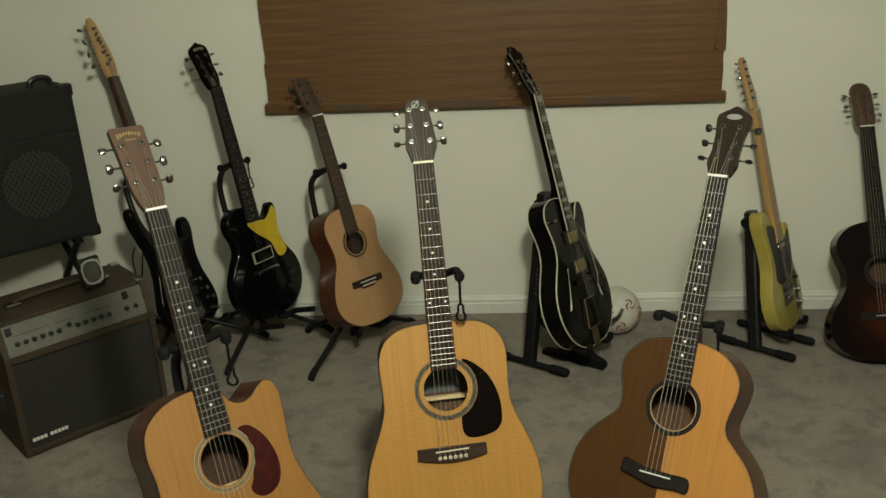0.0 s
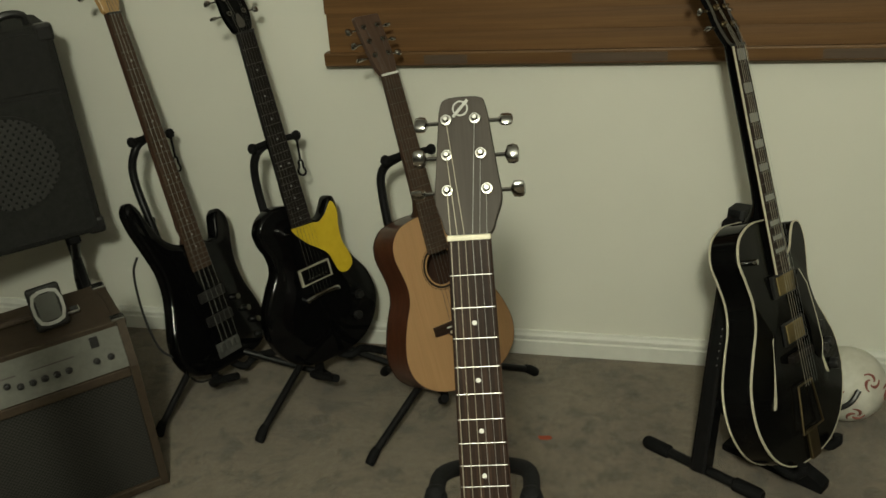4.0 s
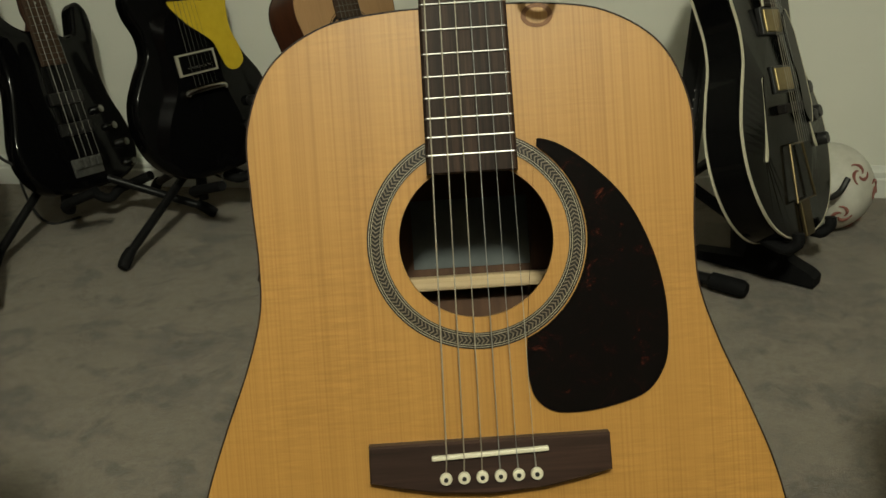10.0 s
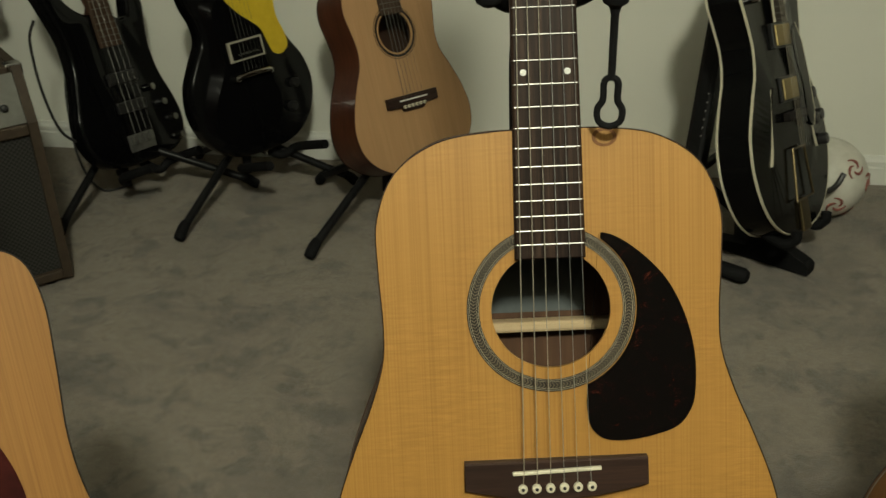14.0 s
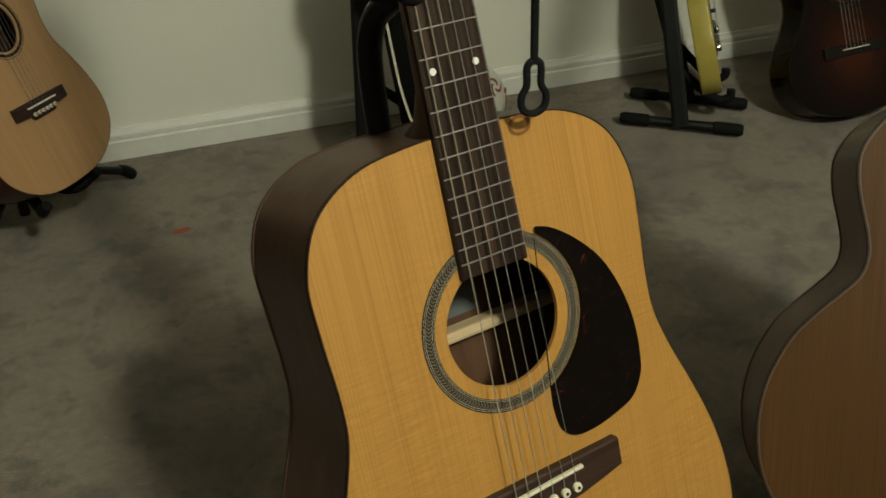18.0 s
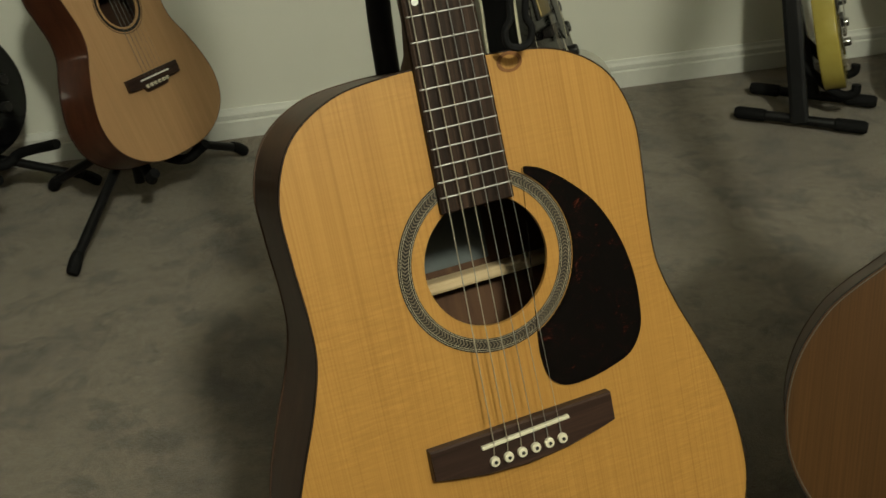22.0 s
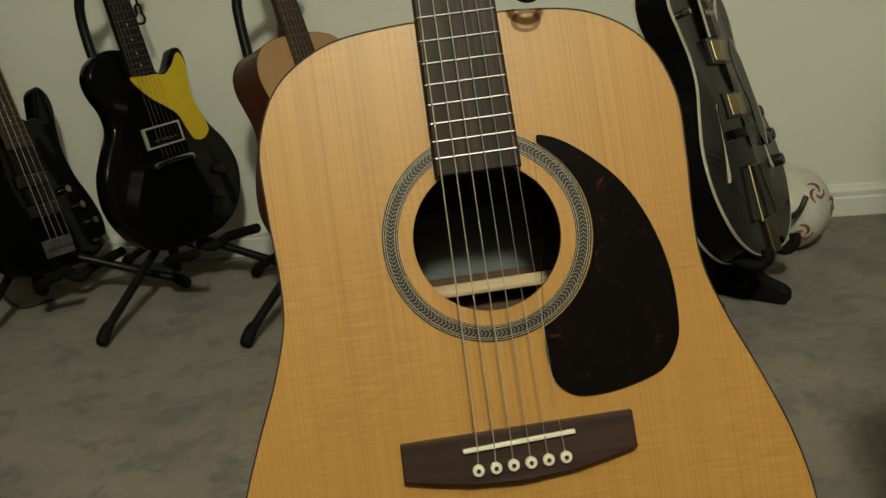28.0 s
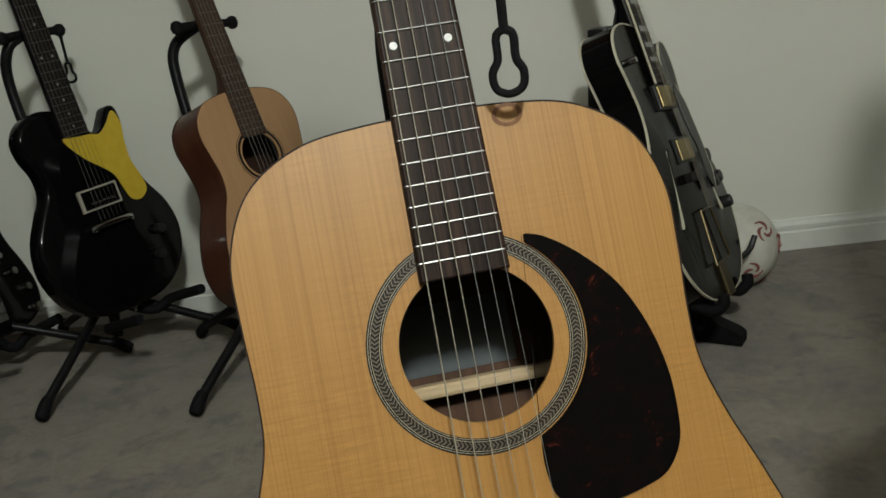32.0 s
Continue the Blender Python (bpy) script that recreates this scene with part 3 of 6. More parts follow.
def soundbox(g, loop, depth, hole, hole_r, top_mat, rim_mat, binding, inside=None, halves=None):
    inner = grown(loop, -0.0025)
    part("rim", band(loop, inner, -depth, -0.004), rim_mat, g, smooth=True)
    part("back", plate([grown(loop, 0.0008)], -depth - 0.004, -depth), inside or rim_mat, g)
    lip = grown(loop, 0.0006)
    hole_loop = ring(hole, hole_r, 64)
    if halves:
        for sgn, mt in zip((-1, 1), halves):
            side = [p for p in lip if p[0] * sgn >= -1e-6]
            order = sorted(side, key=lambda p: math.atan2(p[1] - 0.03, sgn * p[0] + 1e-9))
            edge = [(0.0, min(p[1] for p in lip))] + [p for p in order if sgn * p[0] > 0.001] + [(0.0, max(p[1] for p in lip))]
            arc = [(hole[0] + sgn * hole_r * math.sin(a), hole[1] + hole_r * math.cos(a)) for a in (math.pi * k / 32 for k in range(33))]
            part("top", plate([edge + arc], -0.0035, 0.0), mt, g)
    else:
        part("top", plate([lip, hole_loop], -0.0035, 0.0), top_mat, g)
    part("hole_edge", band(ring(hole, hole_r + 0.0001, 64), ring(hole, hole_r - 0.0004, 64), -0.0035, 0.0002), top_mat, g)
    part("binding", band(grown(loop, 0.0010), grown(loop, -0.0001), -0.004, 0.0002), binding, g, smooth=True)


def simple_rosette(g, hole, rings):
    for r0, r1, mt in rings:
        part("rosette_ring", band(ring(hole, r1, 72), ring(hole, r0, 72), -0.001, 0.0005), mt, g)


def herringbone(g, hole, r0, r1, n, mat):
    """Slanted pale chips in two mirrored rows round the soundhole."""
    bm = bmesh.new()
    rm = (r0 + r1) / 2
    for i in range(n):
        a = 2 * math.pi * i / n
        d = 2 * math.pi / n
        for ra, rb in ((r0, rm), (r1, rm)):
            q = [(ra, a), (ra, a + d * 0.40), (rb, a + d * 1.10), (rb, a + d * 0.70)]
            bm.faces.new([bm.verts.new((hole[0] + r * math.cos(t), hole[1] + r * math.sin(t), 0.0009)) for r, t in q])
    tagged(part("rosette_herringbone", bm, mat, g), kind="stuff")


def pins(g, v, w, slope=0.0, r=0.0042, mat=None, dot=None):
    first = None
    for i in range(6):
        k = i / 5 - 0.5
        at = Matrix.Translation((w * k, v + slope * k, 0.009))
        if first is None:
            first = part("bridge_pin", lathe([(r * 0.9, -0.002), (r, 0.0015), (r * 0.9, 0.003), (r * 0.4, 0.0036)], 14), mat or BONE, g, smooth=True)
            first.matrix_basis = at
            fd = part("pin_dot", lathe([(r * 0.36, 0.003), (r * 0.36, 0.0041), (r * 0.2, 0.0042)], 10), dot or BLACK_PLASTIC, first)
        else:
            o = twin(first, g, at)
            twin(fd, o, Matrix.Identity(4))


# ---- guitars with a soundbox ----
STANDS = "guitars on stands"


def big_dreadnought():
    S = 0.648
    g = thing("acoustic_guitar", "natural spruce acoustic guitar with tortoiseshell pickguard on black stand", "guitar", leaning((0.1443, 2.0232, 0.4121), 10.2, 21.17, 1.02), STANDS)
    half = [(0.287, 0.0), (0.2865, 0.045), (0.279, 0.090), (0.256, 0.124), (0.218, 0.1405), (0.175, 0.1415), (0.130, 0.1395), (0.098, 0.1410), (0.062, 0.1515), (0.020, 0.1685), (-0.025, 0.1845), (-0.07, 0.1935), (-0.115, 0.194), (-0.155, 0.180), (-0.188, 0.146), (-0.211, 0.085), (-0.218, 0.0)]
    loop = mirrored([(v, w * 1.017) for v, w in half], 7)
    hole = (0.0, 0.1365)
    soundbox(g, loop, 0.118, hole, 0.0508, SPRUCE, CHERRY, ROSEWOOD, INSIDE)
    part("back_brace", box(-0.135, 0.135, 0.0960, 0.1065, -0.1175, -0.096, 0.003), BRACE, g)
    part("back_brace", box(-0.13, 0.13, 0.198, 0.210, -0.1175, -0.100, 0.003), BRACE, g)
    part("paper_label", box(-0.045, 0.045, 0.112, 0.165, -0.1178, -0.1170), LABEL_PAPER, g, "pale paper label glued inside the back")
    simple_rosette(g, hole, [(0.0606, 0.0612, ROSETTE_DARK), (0.0612, 0.0616, ROSETTE_WHITE), (0.0616, 0.0626, ROSETTE_DARK), (0.0626, 0.0630, ROSETTE_WHITE), (0.0630, 0.0686, ROSETTE_DARK), (0.0686, 0.0690, ROSETTE_WHITE), (0.0690, 0.0700, ROSETTE_DARK), (0.0700, 0.0704, ROSETTE_WHITE), (0.0704, 0.0714, ROSETTE_DARK)])
    herringbone(g, hole, 0.0634, 0.0682, 146, ROSETTE_PALE)
    guard = smooth_loop([(0.0415, 0.199), (0.0503, 0.1985), (0.063, 0.192), (0.082, 0.1765), (0.0988, 0.157), (0.1128, 0.128), (0.1205, 0.097), (0.1216, 0.068), (0.1186, 0.048), (0.1070, 0.0315), (0.0872, 0.0240), (0.0608, 0.0200), (0.043, 0.0220), (0.0325, 0.031), (0.0285, 0.048), (0.029, 0.069)], 6)
    arc = [(hole[0] + 0.0723 * math.cos(radians(a)), hole[1] + 0.0723 * math.sin(radians(a))) for a in range(-66, 57, 6)]
    edge = [p for p in guard if math.hypot(p[0] - hole[0], p[1] - hole[1]) > 0.0732]
    start = max(range(len(edge)), key=lambda i: edge[i][1] - 0.5 * edge[i][0])
    edge = edge[start:] + edge[:start]
    part("pickguard", plate([edge + arc], 0.0001, 0.0016), SHELL, g, "dark tortoiseshell pickguard")
    b = [(-0.0785, 0.0070), (-0.0790, -0.0175), (-0.062, -0.0215), (-0.035, -0.0265), (0.0, -0.0290), (0.035, -0.0265), (0.062, -0.0215), (0.0790, -0.0175), (0.0785, 0.0070)]
    part("bridge", stacked([(b, 0.0), (b, 0.0075), (grown(b, -0.0015), 0.009)]), BRIDGE_WOOD, g)
    sd = part("saddle", box(-0.038, 0.038, -0.0015, 0.0015, 0.008, 0.0125, 0.0008), BONE, g)
    sd.matrix_basis = Matrix.Translation((0, -0.0015, 0)) @ Matrix.Rotation(radians(1.8), 4, "Z")
    pins(g, -0.0165, 0.0590, 0.0, 0.0042)
    part("neck", neck_mesh(S, 0.287, 0.0457, 0.0585, 0.021, 0.085), NECK_DARK, g, smooth=True)
    fingerboard(g, S, 0.0457, 0.0588, 21, 0.1805, 0.0002, 0.0062, ROSEWOOD, [(3, 0), (5, 0), (7, 0), (9, 0), (12, 1)], 0.0027)
    part("nut", box(-0.0228, 0.0228, S, S + 0.0055, 0.0, 0.0095, 0.001), BONE, g)
    loop = smooth_loop([(-0.0222, 0.003), (0.0222, 0.003), (0.030, 0.020), (0.0365, 0.040), (0.0335, 0.070), (0.0285, 0.110), (0.0238, 0.142), (0.020, 0.1485), (0.0, 0.151), (-0.020, 0.1485), (-0.0245, 0.142), (-0.0285, 0.110), (-0.0320, 0.070), (-0.0345, 0.040), (-0.029, 0.020)], 4)
    h = headstock(g, S, loop, 12, 0.015, HEAD_GREY)
    posts = []
    for i, y in enumerate((0.050, 0.088, 0.126)):
        posts.append((-0.0205 + 0.001 * i, y))
        tuner(h, -0.0205 + 0.001 * i, y, -1, CHROME, CHROME, 0.005, 0.031 - 0.002 * i, 1.15, 60 * i)
    for i, y in enumerate((0.126, 0.088, 0.050)):
        posts.append((0.0120 + 0.0045 * i, y))
        tuner(h, 0.0120 + 0.0045 * i, y, 1, CHROME, CHROME, 0.005, 0.031, 1.15, 40 + 50 * i)
    part("maker_emblem", band(ring((-0.003, 0.138), 0.0085, 28), ring((-0.003, 0.138), 0.0068, 28), 0.0, 0.0006), SMOKED, h, "round silver emblem")
    part("emblem_feather", moved(box(-0.012, 0.012, -0.0016, 0.0016, 0.0, 0.0008), Matrix.Translation((-0.003, 0.138, 0)) @ Matrix.Rotation(radians(48), 4, "Z")), SMOKED, h)
    strings(g, S, 0.0085, 0.0125, 0.0375, 0.0565, -0.001, h, posts)
    # short string ends between saddle and pins
    for i in range(6):
        k = i / 5 - 0.5
        part("string_end", tube([(0.0565 * k, -0.001, 0.0126), (0.059 * k, -0.0155, 0.0092)], 0.0005, 6), BRONZE if i < 3 else STEEL, g)
    worn = part("heat_mark", band(ring((0.0, 0), 0.0104, 30), ring((0, 0), 0.0072, 30), 0.0, 0.0003), spotted("singed_lacquer", (0.13, 0.050, 0.013), (0.24, 0.10, 0.027), size=160, rough=0.5), g, "brown ring singed into the lacquer")
    worn.matrix_basis = Matrix.Translation((0.0478, 0.2790, 0.0002)) @ Matrix.Diagonal((1, 0.74, 1, 1))
    return g


def cutaway_dreadnought():
    S = 0.645
    g = thing("acoustic_guitar", "cutaway spruce acoustic guitar with dark red pickguard on stand", "guitar", leaning((-0.2468, 1.6988, 0.4475), 43.0, 25.3, -2.9), STANDS)
    left = [(-w, v) for v, w in [(-0.195, 0.125), (-0.165, 0.172), (-0.115, 0.197), (-0.06, 0.193), (-0.01, 0.176), (0.04, 0.156), (0.09, 0.141), (0.14, 0.139), (0.19, 0.144), (0.235, 0.135), (0.265, 0.105), (0.282, 0.06), (0.284, 0.0)]]
    right = [(0.024, 0.283), (0.030, 0.262), (0.041, 0.243), (0.062, 0.233), (0.085, 0.238), (0.105, 0.254), (0.124, 0.262), (0.139, 0.252), (0.146, 0.225), (0.144, 0.18), (0.140, 0.13), (0.143, 0.09), (0.157, 0.04), (0.177, -0.01), (0.193, -0.06), (0.197, -0.115), (0.172, -0.165), (0.125, -0.195), (0.06, -0.212), (-0.06, -0.212)]
    loop = smooth_loop(left + right, 5)
    hole = (0.0, 0.1365)
    soundbox(g, loop, 0.105, hole, 0.050, SPRUCE_DULL, MAHOGANY, EBONY, INSIDE_DARK)
    part("back_brace", box(-0.14, 0.14, 0.062, 0.074, -0.1045, -0.090, 0.003), BRACE, g)
    simple_rosette(g, hole, [(0.0535, 0.0545, ROSETTE_WHITE), (0.0550, 0.0558, ROSETTE_DARK), (0.0558, 0.0605, ROSETTE_TAN), (0.0605, 0.0613, ROSETTE_DARK), (0.0615, 0.0625, ROSETTE_WHITE)])
    guard = smooth_loop([(0.040, 0.185), (0.060, 0.188), (0.085, 0.165), (0.103, 0.125), (0.106, 0.085), (0.094, 0.055), (0.070, 0.042), (0.048, 0.046), (0.036, 0.064), (0.046, 0.085)], 6)
    guard = [p if math.hypot(p[0], p[1] - hole[1]) > 0.063 else (0.063 * p[0] / math.hypot(p[0], p[1] - hole[1]), hole[1] + 0.063 * (p[1] - hole[1]) / math.hypot(p[0], p[1] - hole[1])) for p in guard]
    part("pickguard", plate([guard], 0.0001, 0.0015), RED_SHELL, g, "dark red pickguard")
    b = [(-0.077, 0.012), (-0.077, -0.012), (-0.03, -0.024), (0.03, -0.024), (0.077, -0.012), (0.077, 0.012)]
    part("bridge", stacked([(b, 0.0), (b, 0.0075), (grown(b, -0.0015), 0.009)]), EBONY, g)
    part("saddle", box(-0.037, 0.037, -0.0015, 0.0015, 0.008, 0.0125, 0.0008), BONE, g)
    pins(g, -0.014, 0.055, mat=BLACK_PLASTIC, dot=PEARL)
    part("neck", neck_mesh(S, 0.284, 0.043, 0.0565, 0.021, 0.085), NECK_DARK, g, smooth=True)
    fingerboard(g, S, 0.0432, 0.056, 20, 0.190, 0.0002, 0.0062, EBONY, [(5, 0), (7, 1), (9, 0), (12, 1), (15, 0), (17, 0)], 0.0030, pair=0.0115)
    part("nut", box(-0.0217, 0.0217, S, S + 0.0055, 0.0, 0.0095, 0.001), PEARL, g)
    loop = [(-0.021, 0.003), (0.021, 0.003), (0.027, 0.020), (0.0315, 0.045), (0.0360, 0.180), (0.0335, 0.184), (-0.0335, 0.184), (-0.0360, 0.180), (-0.0315, 0.045), (-0.027, 0.020)]
    h = headstock(g, S, loop, 13, 0.015, HEAD_BROWN)
    posts = []
    for i, y in enumerate((0.062, 0.103, 0.144)):
        posts.append((-0.0185 - 0.0012 * i, y))
        tuner(h, -0.0185 - 0.0012 * i, y, -1, CHROME, CHROME, 0.006, 0.034, 1.1, 20 + 50 * i)
    for i, y in enumerate((0.144, 0.103, 0.062)):
        posts.append((0.0209 - 0.0012 * i, y))
        tuner(h, 0.0209 - 0.0012 * i, y, 1, CHROME, CHROME, 0.006, 0.034, 1.1, 70 + 40 * i)
    for i in range(8):
        k = i / 7 - 0.5
        tall = 0.0105 if i == 0 else 0.0062 + 0.0022 * (i % 3 == 1)
        part("decal_stroke", moved(box(-0.0021, 0.0021, -tall / 2, tall / 2, 0.0, 0.0005), Matrix.Translation((0.044 * k, 0.1690 - 0.020 * k * k, 0)) @ Matrix.Rotation(radians(-12 - 26 * k), 4, "Z")), GOLD, h, "gold decal stroke")
    part("decal_bar", box(-0.010, 0.012, 0.1535, 0.1555, 0.0, 0.0005), GOLD, h)
    strings(g, S, 0.0085, 0.0125, 0.036, 0.054, 0.0, h, posts)
    return g


def two_tone_auditorium():
    S = 0.6477
    g = thing("acoustic_guitar", "acoustic guitar with half amber, half brown top on black stand", "guitar", leaning((0.606, 1.9861, 0.3796), -32.6, 29.4, 2.8, 1.028), STANDS)
    half = [(0.284, 0.0), (0.281, 0.045), (0.269, 0.084), (0.246, 0.113), (0.217, 0.1295), (0.186, 0.1295), (0.1433, 0.1195), (0.1238, 0.1175), (0.104, 0.1230), (0.087, 0.1385), (0.069, 0.1575), (0.046, 0.1780), (0.021, 0.1920), (-0.004, 0.2015), (-0.033, 0.2065), (-0.062, 0.2060), (-0.091, 0.2000), (-0.120, 0.1850), (-0.150, 0.1570), (-0.176, 0.1150), (-0.195, 0.0650), (-0.202, 0.0)]
    loop = mirrored(half, 6)
    hole = (0.0, 0.1365)
    soundbox(g, loop, 0.105, hole, 0.0495, SPRUCE_WARM, TAN_RIM, EBONY, INSIDE, halves=(BROWN_TOP, SPRUCE_WARM))
    part("purfling", band(grown(loop, -0.0012), grown(loop, -0.0021), -0.001, 0.0004), ROSETTE_GREY, g, "thin pale edge line")
    part("back_brace", box(-0.11, 0.11, 0.062, 0.074, -0.1045, -0.090, 0.003), BRACE, g)
    simple_rosette(g, hole, [(0.0500, 0.0512, ROSETTE_WHITE), (0.0514, 0.0612, EBONY)])
    b = smooth_loop([(0.93 * x - 0.010, y - 0.0115 - 0.04 * x) for x, y in [(-0.082, 0.000), (-0.077, 0.016), (-0.056, 0.014), (-0.036, 0.010), (0.036, 0.010), (0.058, 0.012), (0.076, 0.010), (0.082, -0.004), (0.078, -0.020), (0.060, -0.019), (0.0, -0.026), (-0.055, -0.016), (-0.080, -0.012)]], 4)
    part("bridge", stacked([(b, 0.0), (b, 0.008), (grown(b, -0.002), 0.010)]), EBONY, g)
    part("saddle", box(-0.042, 0.027, -0.0130, -0.0100, 0.008, 0.0135, 0.0008), PEARL, g)
    part("neck", neck_mesh(S, 0.284, 0.0445, 0.057, 0.021, 0.085), NECK_DARK, g, smooth=True)
    fingerboard(g, S, 0.0445, 0.0568, 21, 0.180, 0.0002, 0.0062, EBONY, [(3, 0), (5, 0), (7, 0), (9, 0), (12, 1), (15, 0), (17, 0)], 0.0031, pair=0.0125)
    part("nut", box(-0.0223, 0.0223, S, S + 0.0055, 0.0, 0.0095, 0.001), PEARL, g)
    loop = smooth_loop([(-0.0215, 0.003), (0.0215, 0.003), (0.029, 0.018), (0.0335, 0.030), (0.0315, 0.060), (0.0330, 0.100), (0.0385, 0.150), (0.030, 0.158), (0.017, 0.166), (0.0, 0.176), (-0.017, 0.166), (-0.030, 0.158), (-0.0375, 0.150), (-0.0320, 0.100), (-0.0310, 0.060), (-0.0335, 0.030), (-0.029, 0.018)], 4)
    h = headstock(g, S, loop, 13, 0.015, HEAD_DARK)
    posts = []
    for i, y in enumerate((0.046, 0.084, 0.122)):
        posts.append((-0.0165 - 0.001 * i, y))
        tuner(h, -0.0165 - 0.001 * i, y, -1, CHROME, BLACK_PLASTIC, 0.006, 0.035, 1.0, 30 * i)
    for i, y in enumerate((0.122, 0.084, 0.046)):
        posts.append((0.0185 - 0.001 * i, y))
        tuner(h, 0.0185 - 0.001 * i, y, 1, CHROME, BLACK_PLASTIC, 0.006, 0.036, 1.0, 90 - 40 * i)
    part("maker_badge", stacked([([(x * 1.0, 0.148 + y * 0.42) for x, y in ring((0, 0), 0.017, 28)], z) for z in (0.0, 0.0008)]), GREY_INLAY, h, "oval pearl badge")
    strings(g, S, 0.0085, 0.0135, 0.037, 0.055, -0.0115, h, posts)
    return g


def travel_guitar():
    S = 0.584
    g = thing("small_guitar", "small pale acoustic guitar with dark sides on black stand", "guitar", leaning((-0.2242, 3.2581, 0.2982), 52.6, 20.4, -2.3, 1.027), STANDS)
    half = [(0.262, 0.0), (0.260, 0.045), (0.248, 0.085), (0.222, 0.108), (0.19, 0.114), (0.155, 0.108), (0.118, 0.102), (0.085, 0.106), (0.045, 0.126), (0.0, 0.149), (-0.045, 0.158), (-0.088, 0.148), (-0.120, 0.118), (-0.142, 0.07), (-0.148, 0.0)]
    loop = mirrored([(v, w * (0.97 if v < 0.03 else 1.0)) for v, w in half], 6)
    hole = (0.0, 0.137)
    soundbox(g, loop, 0.085, hole, 0.042, SPRUCE_PALE, MAHOGANY, MAHOGANY, INSIDE_DARK)
    simple_rosette(g, hole, [(0.0455, 0.0505, ROSETTE_DARK), (0.0530, 0.0540, ROSETTE_DARK)])
    b = [(-0.066, 0.010), (-0.066, -0.012), (-0.030, -0.014), (-0.026, -0.022), (0.026, -0.022), (0.030, -0.014), (0.066, -0.012), (0.066, 0.010)]
    part("bridge", stacked([(b, 0.0), (b, 0.007), (grown(b, -0.0015), 0.0085)]), BRIDGE_WOOD, g)
    part("saddle", box(-0.036, 0.036, -0.0015, 0.0015, 0.007, 0.012, 0.0008), PEARL, g)
    pins(g, -0.013, 0.052, r=0.0036)
    part("neck", neck_mesh(S, 0.262, 0.043, 0.055, 0.020, 0.07), NECK_DARK, g, smooth=True)
    fingerboard(g, S, 0.043, 0.055, 20, 0.172, 0.0002, 0.006, BROWN_BOARD, [], 0.003, fret_mat=DULL_FRET)
    part("nut", box(-0.0215, 0.0215, S, S + 0.005, 0.0, 0.009, 0.001), PEARL, g)
    loop = [(-0.020, 0.003), (0.020, 0.003), (0.026, 0.018), (0.029, 0.040), (0.0325, 0.140), (0.0305, 0.143), (-0.0305, 0.143), (-0.0325, 0.140), (-0.029, 0.040), (-0.026, 0.018)]
    h = headstock(g, S, loop, 13, 0.014, HEAD_BROWN)
    posts = []
    for i, y in enumerate((0.048, 0.082, 0.116)):
        posts.append((-0.018, y))
        tuner(h, -0.018, y, -1, CHROME, CHROME, 0.006, 0.032, 0.9, 40 * i)
    for i, y in enumerate((0.116, 0.082, 0.048)):
        posts.append((0.018, y))
        tuner(h, 0.018, y, 1, CHROME, CHROME, 0.006, 0.032, 0.9, 40 * i)
    strings(g, S, 0.0085, 0.012, 0.035, 0.05, 0.0, h, posts, dull=True)
    return g


def sunburst_classical():
    S = 0.65
    g = thing("classical_guitar", "old dark sunburst small-bodied guitar leaning against the wall", "guitar", leaning((1.5513, 3.1812, 0.1730), -1.8, 27.0, 3.5))
    half = [(0.322, 0.0), (0.319, 0.05), (0.305, 0.095), (0.272, 0.130), (0.235, 0.140), (0.195, 0.130), (0.155, 0.116), (0.115, 0.116), (0.07, 0.136), (0.02, 0.168), (-0.03, 0.184), (-0.075, 0.178), (-0.115, 0.148), (-0.145, 0.085), (-0.153, 0.0)]
    loop = mirrored(half, 6)
    hole = (0.0, 0.150)
    soundbox(g, loop, 0.075, hole, 0.044, BURST, BURST, EBONY, INSIDE)
    simple_rosette(g, hole, [(0.047, 0.058, ROSETTE_DARK)])
    part("bridge", box(-0.085, 0.085, -0.015, 0.012, 0.0, 0.008, 0.002), EBONY, g)
    part("saddle", box(-0.037, 0.037, -0.0015, 0.0015, 0.007, 0.012, 0.0008), BONE, g)
    part("neck", neck_mesh(S, 0.322, 0.048, 0.058, 0.022, 0.075), NECK_DARK, g, smooth=True)
    fingerboard(g, S, 0.048, 0.06, 19, 0.205, 0.0002, 0.006, EBONY, [], 0.003, fret_mat=DULL_FRET)
    part("nut", box(-0.024, 0.024, S, S + 0.005, 0.0, 0.009, 0.001), PEARL, g)
    loop = smooth_loop([(-0.024, 0.003), (0.024, 0.003), (0.033, 0.02), (0.035, 0.05), (0.035, 0.135), (0.028, 0.155), (0.012, 0.166), (-0.012, 0.166), (-0.028, 0.155), (-0.035, 0.135), (-0.035, 0.05), (-0.033, 0.02)], 4)
    h = headstock(g, S, loop, 14, 0.016, HEAD_BROWN)
    posts = []
    for i, y in enumerate((0.045, 0.085, 0.125)):
        posts.append((-0.018, y))
        tuner(h, -0.018, y, -1, CHROME, CHROME, 0.006, 0.034, 0.9, 40 * i)
    for i, y in enumerate((0.125, 0.085, 0.045)):
        posts.append((0.018, y))
        tuner(h, 0.018, y, 1, CHROME, CHROME, 0.006, 0.034, 0.9, 40 * i)
    strings(g, S, 0.0085, 0.012, 0.04, 0.055, 0.0, h, posts)
    return g


